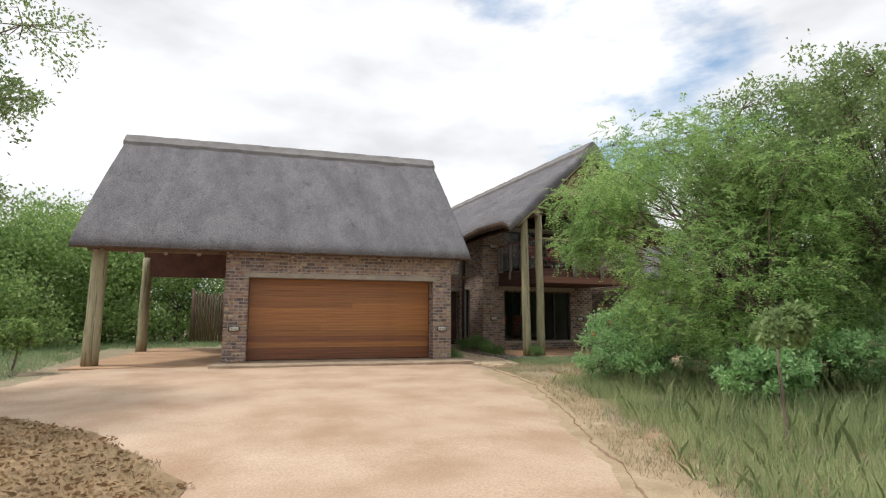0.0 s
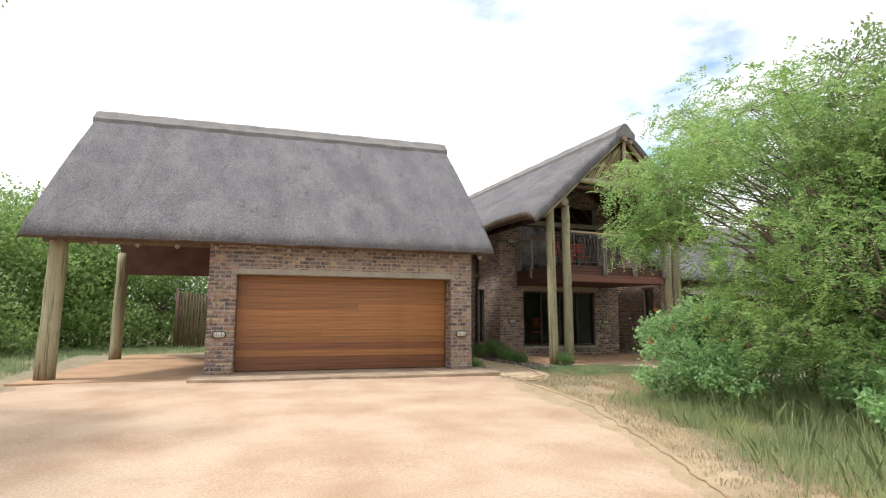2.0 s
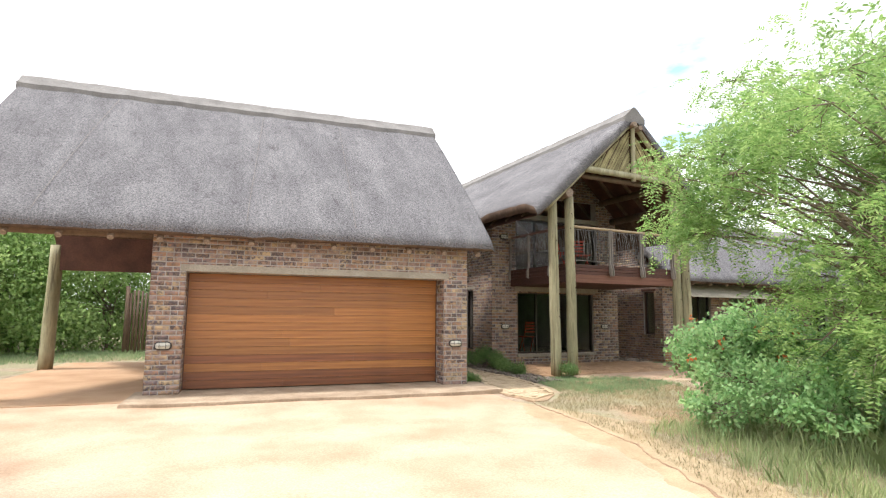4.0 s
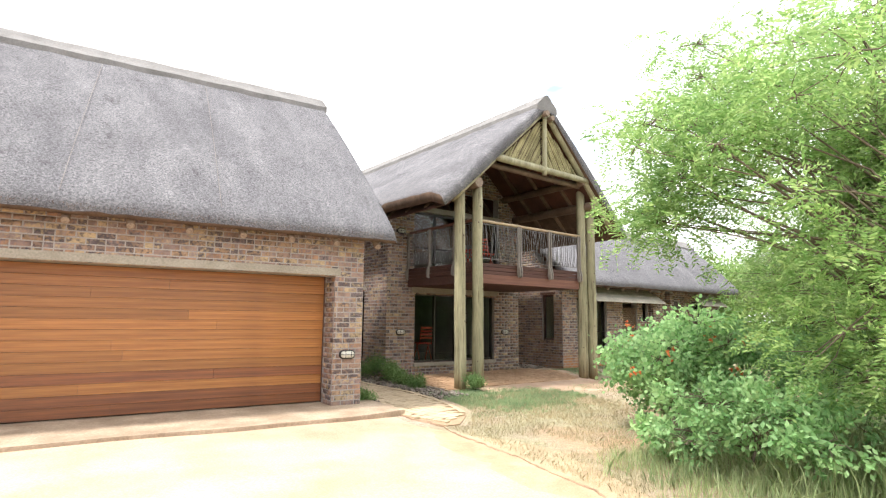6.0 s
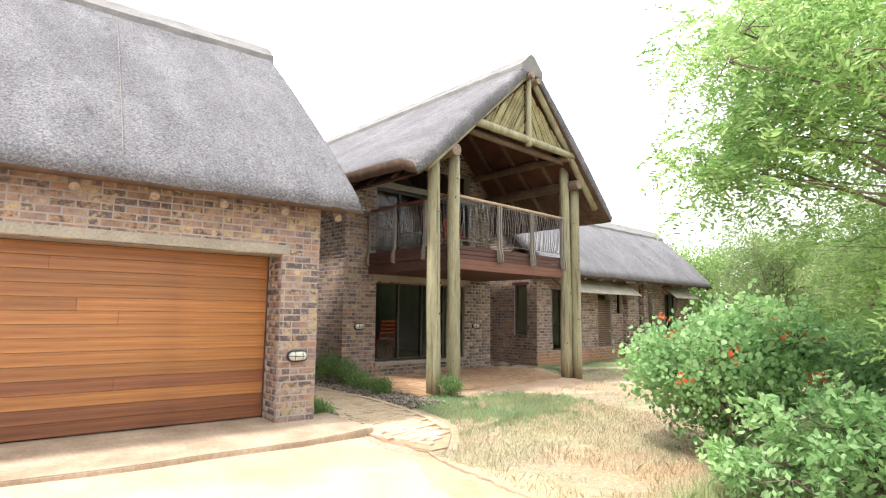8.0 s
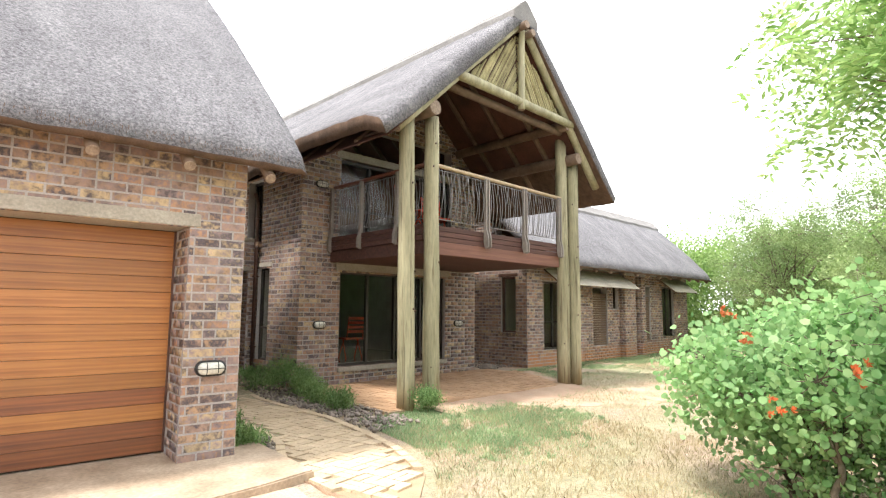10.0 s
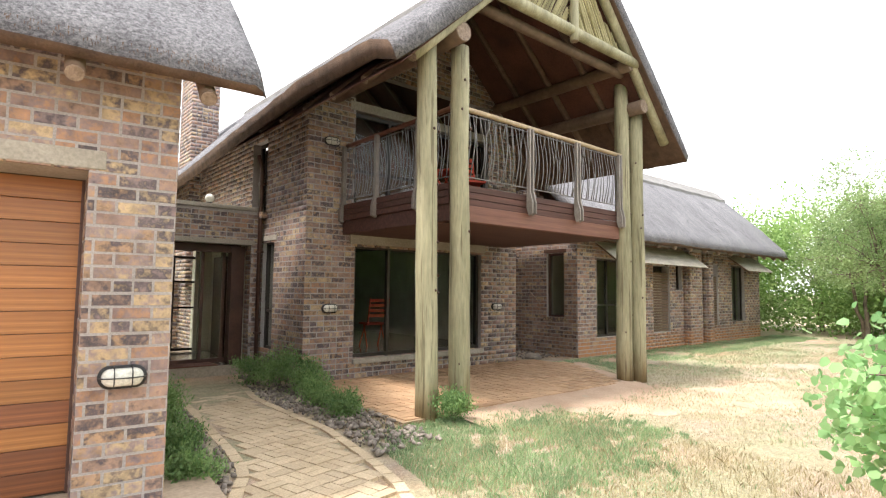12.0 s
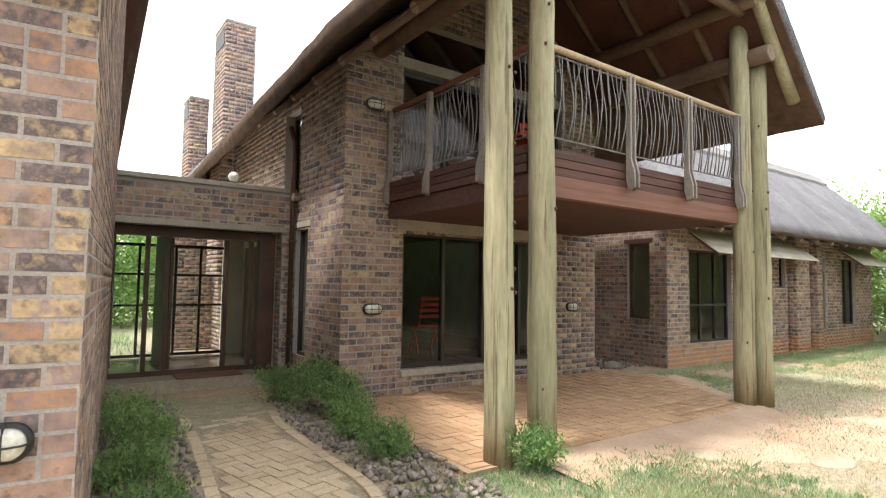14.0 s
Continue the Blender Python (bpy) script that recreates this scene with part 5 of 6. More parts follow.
def lay_pavers(parent, inside, x0, x1, y0, y1, z, material, near, tilt=0.0):
    """Pavers in pairs set crosswise, cut where the bed ends."""
    me = paver_mesh(material)
    pv = np.array([v.co[:] for v in me.vertices])
    pf = np.array([p.vertices[:] for p in me.polygons])
    rng = random.Random(77)
    cells = []
    L, W = 0.208, 0.104
    turn = pose((x0 + x1) / 2, (y0 + y1) / 2, 0, 0, 0, tilt)
    span = max(x1 - x0, y1 - y0)
    n = int(span / L) + 2
    for i in range(-n, n):
        for j in range(-n, n):
            for k in (0, 1):
                if (i + j) % 2:
                    c, r = Vector(((i + 0.5) * L, j * L + (k + 0.5) * W, 0)), 0
                else:
                    c, r = Vector((i * L + (k + 0.5) * W, (j + 0.5) * L, 0)), 90
                p = turn @ c
                if inside(p.x, p.y):
                    cells.append((p, r))
    cells.sort(key=lambda q: (q[0].x - near[0]) ** 2 + (q[0].y - near[1]) ** 2)
    vs, fs, k = [], [], 0
    for i, (p, r) in enumerate(cells):
        m = Matrix.Translation((p.x, p.y, z + rng.uniform(-0.004, 0.003))) @ pose(0, 0, 0, rng.uniform(-1, 1), rng.uniform(-1, 1), r + tilt + rng.uniform(-1.5, 1.5)) @ Matrix.Diagonal((L - 0.006, W - 0.006, 0.05, 1))
        if i < 300:
            part("paver", me, "", parent, local=m)
        else:
            a = np.array(m)
            vs.append(pv @ a[:3, :3].T + a[:3, 3])
            fs.append(pf + k)
            k += len(pv)
    if vs:
        ob = part("pavers", quick_mesh("pavers", np.concatenate(vs), np.concatenate(fs), material), "", parent)
        ob["kind"] = "stuff"


lay_pavers(path, lambda x, y: 14.2 + 0.12 * noise.noise((x * 6, 0, 0)) < y < 21.4 and interp(PATH_L, y) + 0.15 < x < interp(PATH_R, y) - 0.15, 6.5, 9, 13.9, 21.5, -0.1, "paver", (7.7, 16.2), 12)


def path_border():
    """A row of pavers laid lengthwise along both edges of the path."""
    me = paver_mesh("paver")
    rng = random.Random(15)
    for table, sg in ((PATH_L, 1), (PATH_R, -1)):
        y = 14.6
        while y < 21.3:
            y2 = y + 0.2
            x0, x1 = interp(table, y), interp(table, y2)
            a = math.degrees(math.atan2(y2 - y, x1 - x0))
            part("paver", me, "", path, local=Matrix.Translation(((x0 + x1) / 2 + sg * 0.06, (y + y2) / 2, -0.098 + rng.uniform(-0.004, 0.004)))
                 @ pose(0, 0, 0, rng.uniform(-1, 1), rng.uniform(-1, 1), a + rng.uniform(-2, 2)) @ Matrix.Diagonal((0.2, 0.098, 0.05, 1)))
            y += 0.206


path_border()
terr_pts = [(9.02, 16.85), (9.25, 19.78), (14.0, 19.78), (14.4, 19.9), (14.75, 18.85), (13.5, 16.95)]
terrace = slab("terrace_bed", terr_pts, -0.25, -0.055, "grit", "bedding of the paved terrace", "terrace")


def in_poly(pts, x, y):
    c = False
    for (x0, y0), (x1, y1) in zip(pts, pts[1:] + pts[:1]):
        if (y0 > y) != (y1 > y) and x < (x1 - x0) * (y - y0) / (y1 - y0) + x0:
            c = not c
    return c


lay_pavers(terrace, lambda x, y: in_poly(terr_pts, x, y) and in_poly(terr_pts, x + 0.08, y) and in_poly(terr_pts, x - 0.08, y), 9, 15, 16.8, 19.9, -0.068, "terrace", (10.5, 17.5), 0)


# ---- plants ----
def unit(v):
    return v / np.maximum(np.linalg.norm(v, axis=-1, keepdims=True), 1e-6)


def leaf_quads(pos, way, length, width, rs):
    """Rhombic leaves at pos along way, with random roll."""
    n = len(pos)
    way = unit(way)
    side = unit(np.cross(way, unit(rs.normal(size=(n, 3)))))
    L = np.asarray(length).reshape(-1, 1)
    W = np.asarray(width).reshape(-1, 1)
    nrm = np.cross(way, side)
    a = pos
    b = pos + way * L * 0.5 + side * W * 0.5 + nrm * W * 0.12
    c = pos + way * L
    d = pos + way * L * 0.5 - side * W * 0.5 + nrm * W * 0.12
    v = np.stack([a, b, c, d], 1).reshape(-1, 3)
    f = np.arange(n * 4).reshape(n, 4)
    return v, f


def leaf_rounds(pos, way, length, width, rs):
    """Broad rounded leaves of six corners, slightly cupped."""
    n = len(pos)
    way = unit(way)
    side = unit(np.cross(way, unit(rs.normal(size=(n, 3)))))
    L = np.asarray(length).reshape(-1, 1)
    W = np.asarray(width).reshape(-1, 1)
    nrm = np.cross(way, side)
    pts = [pos]
    for s, w in ((0.22, 0.42), (0.72, 0.46)):
        pts.append(pos + way * L * s + side * W * w + nrm * W * 0.14)
    pts.append(pos + way * L)
    for s, w in ((0.72, 0.46), (0.22, 0.42)):
        pts.append(pos + way * L * s - side * W * w + nrm * W * 0.14)
    return np.stack(pts, 1).reshape(-1, 3), np.arange(n * 6).reshape(n, 6)


def twig_points(centre, radii, count, rs, hollow=0.35):
    d = unit(rs.normal(size=(count, 3)))
    r = hollow + (1 - hollow) * rs.random((count, 1)) ** 0.5
    r *= 1 + 0.28 * np.sin(d[:, :1] * 5 + centre[0]) * np.cos(d[:, 1:2] * 4 + centre[1])
    return np.asarray(centre) + d * r * np.asarray(radii), d


def frond_leaves(tips, ways, rs, leaflets=9, length=0.16, leaf=0.05, width=0.018, droop=0.25):
    """Feathery compound leaves: leaflets in two rows along a short arched stalk."""
    n = len(tips)
    way = unit(ways + rs.normal(size=(n, 3)) * 0.7 - np.array([0, 0, droop]))
    side = unit(np.cross(way, np.array([0, 0, 1.0]) + rs.normal(size=(n, 3)) * 0.35))
    pos, out = [], []
    for k in range(leaflets):
        s = (k + 0.6) / leaflets
        p = tips + way * length * s - np.array([0, 0, 1.0]) * (length * 0.35 * s * s)
        for sg in (-1, 1):
            pos.append(p)
            out.append(side * sg + way * 0.45 + rs.normal(size=(n, 3)) * 0.12)
    pos, out = np.concatenate(pos), np.concatenate(out)
    return leaf_quads(pos, out, leaf * rs.uniform(0.7, 1.25, len(pos)), width * rs.uniform(0.8, 1.3, len(pos)), rs)


def grow(name, label, category, base, trunks, clumps, style, seed, leaf_mat, density=1.0, group="", twig=True):
    """A tree or shrub: stems from base to each clump of the crown, twigs in the clump, leaves on the twigs.
    trunks: (foot x, foot y, fork x, fork y, fork z, radius); clumps: (x, y, z, rx, ry, rz, stem index), all relative to base."""
    rs = np.random.RandomState(seed)
    t = thing(name, label, category, base, group)
    bm = bmesh.new()
    for fx, fy, kx, ky, kz, r in trunks:
        pts = [Vector((fx, fy, -0.15)).lerp(Vector((kx, ky, kz)), i / 6) + Vector((rs.normal() * r * 0.5, rs.normal() * r * 0.5, 0)) * (0 < i < 6) for i in range(7)]
        add_tube(bm, pts, [r * (1.25 if i == 0 else 1 - 0.07 * i) for i in range(7)], 9)
    vs, fs, k = [], [], 0
    for cx, cy, cz, rx, ry, rz, ti in clumps:
        fx, fy, kx, ky, kz, r = trunks[int(ti)]
        fork, c = Vector((kx, ky, kz)), Vector((cx, cy, cz))
        mid = fork.lerp(c, 0.5) + Vector((0, 0, 0.12 * (c - fork).length * rs.uniform(0.3, 1.2)))
        add_tube(bm, [fork, fork.lerp(mid, 0.5) + Vector(rs.normal(size=3) * 0.04), mid, mid.lerp(c, 0.6), c], [r * 0.36, r * 0.25, r * 0.17, r * 0.11, r * 0.06], 6)
        area = (rx * ry + ry * rz + rx * rz) / 3
        count = max(10, int(area * 46 * density))
        tips, d = twig_points((cx, cy, cz), (rx, ry, rz), count, rs)
        if twig:
            for j in range(min(count, int((6 if style == "feather" else 12) * max(1, area)))):
                e = Vector(tips[j])
                q = c.lerp(e, 0.45) + Vector(rs.normal(size=3) * 0.05)
                add_tube(bm, [c.lerp(e, 0.05), q, e], [r * 0.05 + 0.004, r * 0.03 + 0.003, 0.002], 4, False)
        # sprays run outward along each twig
        if style == "feather":
            reps = 7
            tp = np.repeat(tips, reps, 0) + rs.normal(size=(count * reps, 3)) * np.array([0.15, 0.15, 0.07])
            v, f = frond_leaves(tp, np.repeat(d, reps, 0) * np.array([1, 1, 0.4]), rs, 8, 0.27, 0.062, 0.02)
        elif style == "small":
            reps = 46
            along = np.repeat(rs.random((count, 1)), reps, 0)
            tp = np.repeat(tips, reps, 0) + rs.normal(size=(count * reps, 3)) * 0.11 * min(1.5, (rx + ry + rz) / 2.0)
            v, f = leaf_quads(tp, np.repeat(d, reps, 0) + rs.normal(size=(count * reps, 3)) * 1.1, rs.uniform(0.05, 0.10, count * reps), rs.uniform(0.028, 0.048, count * reps), rs)
        elif style == "round":
            reps = 28
            tp = np.repeat(tips, reps, 0) + rs.normal(size=(count * reps, 3)) * 0.09
            big = rs.uniform(0.042, 0.072, count * reps)
            v, f = leaf_rounds(tp, np.repeat(d, reps, 0) + rs.normal(size=(count * reps, 3)) * 0.9, big, big * rs.uniform(0.75, 0.95, count * reps), rs)
        elif style == "herb":
            reps = 26
            tp = np.repeat(tips, reps, 0) + rs.normal(size=(count * reps, 3)) * 0.05
            v, f = leaf_quads(tp, np.array([0, 0, 0.8]) + rs.normal(size=(count * reps, 3)) * 0.7, rs.uniform(0.03, 0.06, count * reps), rs.uniform(0.011, 0.02, count * reps), rs)
        else:
            reps = 18
            tp = np.repeat(tips, reps, 0) + rs.normal(size=(count * reps, 3)) * 0.3
            v, f = leaf_quads(tp, np.repeat(d, reps, 0) + rs.normal(size=(count * reps, 3)), rs.uniform(0.10, 0.2, count * reps), rs.uniform(0.06, 0.12, count * reps), rs)
        vs.append(v)
        fs.append(f + k)
        k += len(v)
    bmesh.ops.recalc_face_normals(bm, faces=bm.faces)
    part("trunk", bm, "bark", t, "grey-brown stems and branches", True)
    part("crown", quick_mesh("crown", np.concatenate(vs), np.concatenate(fs), leaf_mat), "", t)
    return t


def clump_set(rs, n, centre, spread, size, stems):
    out = []
    for i in range(n):
        d = unit(rs.normal(size=3)) * rs.random() ** 0.4
        s = size * rs.uniform(0.7, 1.35)
        out.append((centre[0] + d[0] * spread[0], centre[1] + d[1] * spread[1], centre[2] + d[2] * spread[2], s * 1.15, s * 1.15, s * 0.62, i % stems))
    return out


def flat_set(rs, n, centre, spread, size, stems):
    """Clumps flattened into layered sprays."""
    return [(x, y, z, rx * 1.15, ry * 1.15, rz * 0.55, i) for x, y, z, rx, ry, rz, i in clump_set(rs, n, centre, spread, size, stems)]


R1 = np.random.RandomState(11)
# feathery thorn tree over the lawn's edge
grow("thorn_tree", "feathery light green thorn tree with drooping fine leaves", "tree", (9.3, 8.75, -0.2),
     [(0.0, 0.0, -0.3, 0.2, 1.5, 0.11), (0.35, -0.3, 0.5, -0.4, 1.7, 0.09), (-0.3, -0.5, -0.7, -0.8, 1.3, 0.07)],
     flat_set(R1, 62, (-0.2, 0.4, 3.5), (2.6, 2.1, 1.9), 0.66, 3) + clump_set(R1, 34, (-0.3, -0.3, 1.7), (2.2, 1.9, 1.1), 0.6, 3)
     + clump_set(R1, 15, (-2.0, 2.0, 3.3), (0.75, 0.6, 0.8), 0.4, 3) + clump_set(R1, 5, (-1.0, 2.1, 4.6), (0.9, 0.5, 0.5), 0.36, 3), "feather", 3, "leaf_thorn", 0.78)
grow("bush_tree", "taller grey-green small-leaved tree behind the thorn tree", "tree", (11.2, 7.3, -0.2),
     [(0.0, 0.0, 0.0, 0.1, 2.4, 0.13), (0.5, 0.3, 0.9, 0.5, 2.6, 0.1)],
     clump_set(R1, 64, (-0.1, 0.5, 4.0), (2.7, 2.7, 2.0), 0.66, 2), "small", 5, "leaf_grey", 1.4)
# shrub with orange flowers
shrub = grow("flowering_shrub", "dense bright green rounded shrub dotted with orange trumpet flowers", "shrub", (9.15, 11.85, -0.15),
             [(0.0, 0.0, 0.1, 0.0, 0.6, 0.05), (0.2, 0.2, 0.4, 0.3, 0.5, 0.04), (-0.3, -0.2, -0.5, -0.3, 0.5, 0.04)],
             clump_set(R1, 44, (0.0, -0.1, 0.98), (0.85, 0.85, 0.72), 0.36, 3), "round", 7, "leaf_bush", 2.0)


def flowers(parent, spots, seed):
    rs = np.random.RandomState(seed)
    for sx, sy, sz in spots:
        for j in range(5):
            c = np.array([sx, sy, sz]) + rs.normal(size=3) * 0.035
            d = rs.normal(size=(8, 3)) * 0.6 + np.array([-0.4, -0.6, 0.4])
            v, f = leaf_quads(np.repeat(c[None], 8, 0), d, rs.uniform(0.03, 0.05, 8), rs.uniform(0.018, 0.03, 8), rs)
            part("flower", quick_mesh("flower", v, f, "flower"), "", parent, "orange trumpet flower")


flowers(shrub, [(-0.9, -0.5, 1.15), (-0.5, -0.8, 1.35), (-0.35, -1.0, 0.95), (-0.75, 0.2, 1.3), (-0.1, -0.6, 1.5), (-1.1, -0.1, 0.9), (0.1, -0.9, 1.3), (-0.45, 0.4, 1.5)], 2)
grow("low_shrub", "straggly pale green shrub in long grass", "shrub", (7.7, 10.2, -0.2), [(0, 0, 0.1, 0.0, 0.3, 0.03)],
     clump_set(R1, 16, (0.0, 0.0, 0.55), (0.8, 0.9, 0.38), 0.32, 1), "small", 9, "leaf_bush", 1.2)
grow("sapling", "thin grey sapling with few leaves in the long grass", "sapling", (5.85, 5.65, -0.2), [(0, 0, 0.02, 0.05, 1.0, 0.022)],
     clump_set(R1, 5, (0.0, 0.0, 1.25), (0.35, 0.35, 0.25), 0.18, 1), "small", 10, "leaf_grey", 0.7)
for bx, by, bh in ((9.8, 6.6, 1.5), (8.6, 7.8, 1.3), (10.9, 8.6, 1.8), (7.6, 7.2, 0.9), (11.6, 6.0, 2.0), (10.4, 10.4, 1.7)):
    grow("undergrowth_bush", "leafy green undergrowth beneath the thorn tree", "shrub", (bx, by, -0.2), [(0, 0, 0.1, 0, bh * 0.3, 0.025)],
         clump_set(R1, 16, (0, 0, bh * 0.55), (bh * 0.6, bh * 0.6, bh * 0.4), bh * 0.26, 1), "small", int(bx * 10), "leaf_bush", 1.1, "undergrowth")
# tree at the left of the drive
grow("marula_tree", "tall grey-green small-leaved tree overhanging the driveway", "tree", (-5.25, 9.3, -0.2),
     [(0.0, 0.0, 0.2, 0.0, 3.0, 0.2), (0.2, 0.2, 0.8, 0.4, 3.2, 0.14)],
     clump_set(R1, 60, (0.5, 1.9, 4.9), (2.5, 2.3, 2.6), 0.6, 2) + clump_set(R1, 26, (0.7, 1.7, 2.9), (1.8, 2.0, 1.2), 0.5, 2), "small", 13, "leaf_grey", 0.9)
grow("young_bush", "small dark green bush beside the carport post", "shrub", (-3.55, 15.8, -0.1), [(0, 0, 0.05, 0.0, 0.5, 0.03)],
     clump_set(R1, 9, (-0.1, 0.0, 0.75), (0.4, 0.35, 0.5), 0.24, 1), "small", 14, "leaf_far", 1.0)


# bushveld round the plot
def bushveld(name, spots, seed, label):
    rs = np.random.RandomState(seed)
    for x, y, h in spots:
        n = 12
        cl = clump_set(rs, n, (0, 0, h * 0.58), (h * 0.5, h * 0.5, h * 0.36), h * 0.24, 2)
        cl += clump_set(rs, 9, (0, 0, h * 0.2), (h * 0.55, h * 0.55, h * 0.12), h * 0.2, 2)
        grow(name, label, "tree", (x, y, -0.1), [(0, 0, 0.1, 0, h * 0.3, 0.07), (0.2, 0.1, -0.3, 0.2, h * 0.35, 0.06)], cl, "far", int(rs.randint(1, 9999)), "leaf_far", 0.65, "bushveld trees", twig=False)


bushveld("bush_tree", [(-14, 24, 5.6), (-10.5, 27, 6.2), (-7.5, 29, 5.6), (-4.5, 31, 6.0), (-1.5, 32, 5.4), (-17, 21, 6.0), (-12, 31, 6.8), (-6, 35, 6.8), (1.5, 34, 5.6),
                       (-19, 27, 6.5), (-9, 22.5, 3.6), (-6.3, 25.0, 3.0), (4.5, 34, 4.6), (7, 33, 4.2), (9.5, 36, 4.5)], 31, "dense green bushveld tree behind the carport")
bushveld("bush_tree", [(29.5, 22, 5.0), (31, 19.0, 5.4), (30.5, 15.8, 5.6), (28, 13.2, 5.0), (33, 24, 5.8), (25, 10.5, 4.4), (21.5, 8.5, 4.6), (18.0, 7.0, 4.8), (35, 17, 5.2), (34, 13, 5.2), (16, 4.5, 5.0), (13.5, 3.0, 4.6), (20, 3, 5.4)], 37,
         "green bushveld tree beyond the lawn")


for bx, by, bh in ((23.5, 15.2, 5.4), (20.5, 12.0, 5.6), (27.5, 16.8, 5.2)):
    grow("lawn_tree", "slender grey-green tree with an open crown beyond the lawn", "tree", (bx, by, -0.1), [(0, 0, 0.3, 0.1, bh * 0.35, 0.08), (0.3, 0.1, -0.4, 0.3, bh * 0.4, 0.07)],
         clump_set(R1, 30, (0, 0, bh * 0.6), (bh * 0.36, bh * 0.36, bh * 0.34), bh * 0.12, 2), "small", int(bx * 7), "leaf_grey", 0.8, "lawn trees")


# herbs along the path
def herbs(name, spots, seed, label):
    rs = np.random.RandomState(seed)
    for x, y, h, w in spots:
        grow(name, label, "plant", (x, y, -0.08), [(0, 0, 0.0, 0.0, h * 0.3, 0.012)], clump_set(rs, 8, (0, 0, h * 0.5), (w, w, h * 0.3), h * 0.3, 1), "herb", int(rs.randint(1, 9999)), "leaf_herb", 3.2, "path herbs", twig=False)


herbs("herb_clump", [(6.95, 18.6, 0.6, 0.22), (6.85, 19.3, 0.5, 0.25), (6.75, 17.9, 0.35, 0.2), (6.8, 17.2, 0.25, 0.18), (6.7, 16.4, 0.2, 0.18)], 3, "bushy dark green herb at the garage wall")
herbs("herb_clump", [(8.85, 19.6, 0.6, 0.24), (8.95, 19.0, 0.5, 0.24), (8.7, 20.2, 0.5, 0.2), (9.1, 19.3, 0.5, 0.24), (8.75, 18.2, 0.33, 0.2), (8.72, 17.6, 0.3, 0.18), (9.62, 16.66, 0.42, 0.1)], 5, "bushy green herb between path and terrace")


# ---- pebbles ----
def pebbles(name, label, inside, box4, count, seed):
    rs = np.random.RandomState(seed)
    bm = bmesh.new()
    bmesh.ops.create_icosphere(bm, subdivisions=1, radius=0.5)
    pv = np.array([v.co[:] for v in bm.verts])
    pf = np.array([[v.index for v in f.verts] for f in bm.faces])
    bm.free()
    vs, fs, k, made = [], [], 0, 0
    while made < count:
        x, y = rs.uniform(box4[0], box4[1]), rs.uniform(box4[2], box4[3])
        if not inside(x, y):
            continue
        s = rs.uniform(0.03, 0.075)
        q = np.array(Euler(rs.uniform(0, 6, 3)).to_matrix())
        v = (pv * (1 + rs.normal(size=(len(pv), 1)) * 0.09)) * np.array([s * rs.uniform(1, 1.5), s, s * rs.uniform(0.5, 0.8)])
        vs.append(v @ q.T * np.array([1, 1, 0.8]) + np.array([x, y, -0.075 + rs.uniform(0, 0.02)]))
        fs.append(pf + k)
        k += len(pv)
        made += 1
    ob = tagged(new(name, quick_mesh(name, np.concatenate(vs), np.concatenate(fs), "stone", True)), label, "pebbles", kind="stuff")
    return ob


pebbles("pebble_bed", "loose grey pebbles beside the garage pier and path", lambda x, y: interp(PATH_L, y) - 0.75 < x < interp(PATH_L, y) + 0.0 and x > in_garage(5.52, 0)[0], (5.9, 7.8, 14.9, 20.8), 900, 1)
pebbles("pebble_bed", "loose grey pebbles between path and terrace", lambda x, y: interp(PATH_R, y) < x < 9.05 + (y - 16.8) * 0.07, (7.9, 9.4, 16.1, 21.2), 900, 2)
pebbles("pebble_bed", "loose pebbles at the foot of the wing", lambda x, y: True, (14.6, 15.7, 19.9, 22.2), 300, 3)


def field_stone(x, y, w, h, seed):
    bm = bmesh.new()
    bmesh.ops.create_icosphere(bm, subdivisions=3, radius=0.5)
    for v in bm.verts:
        v.co *= 1 + 0.16 * noise.noise(v.co * 2.2 + Vector((seed, 0, 0)))
    s = thing("stone", "flat sandy stone sunk in the lawn" if h < 0.12 else "rounded grey boulder at the wall foot", "stone", pose(x, y, ground_z(x, y), 0, 0, seed * 40))
    part("boulder", bm, "stone" if h > 0.12 else "apron", s, smooth=True, local=Matrix.Diagonal((w, w * 0.7, h, 1)))


field_stone(12.0, 16.65, 0.5, 0.09, 1)
field_stone(11.25, 16.16, 0.5, 0.09, 2)
field_stone(14.95, 20.1, 0.42, 0.26, 3)
field_stone(12.0, 15.45, 0.42, 0.08, 4)
field_stone(13.3, 15.04, 0.4, 0.08, 6)

# stones along the edge of the drive
for i in range(16):
    s = i / 15
    field_stone(-3.2 - 5.5 * s, 15.6 - 1.2 * s + 0.2 * math.sin(i * 2.1), 0.5, 0.11, i + 5)


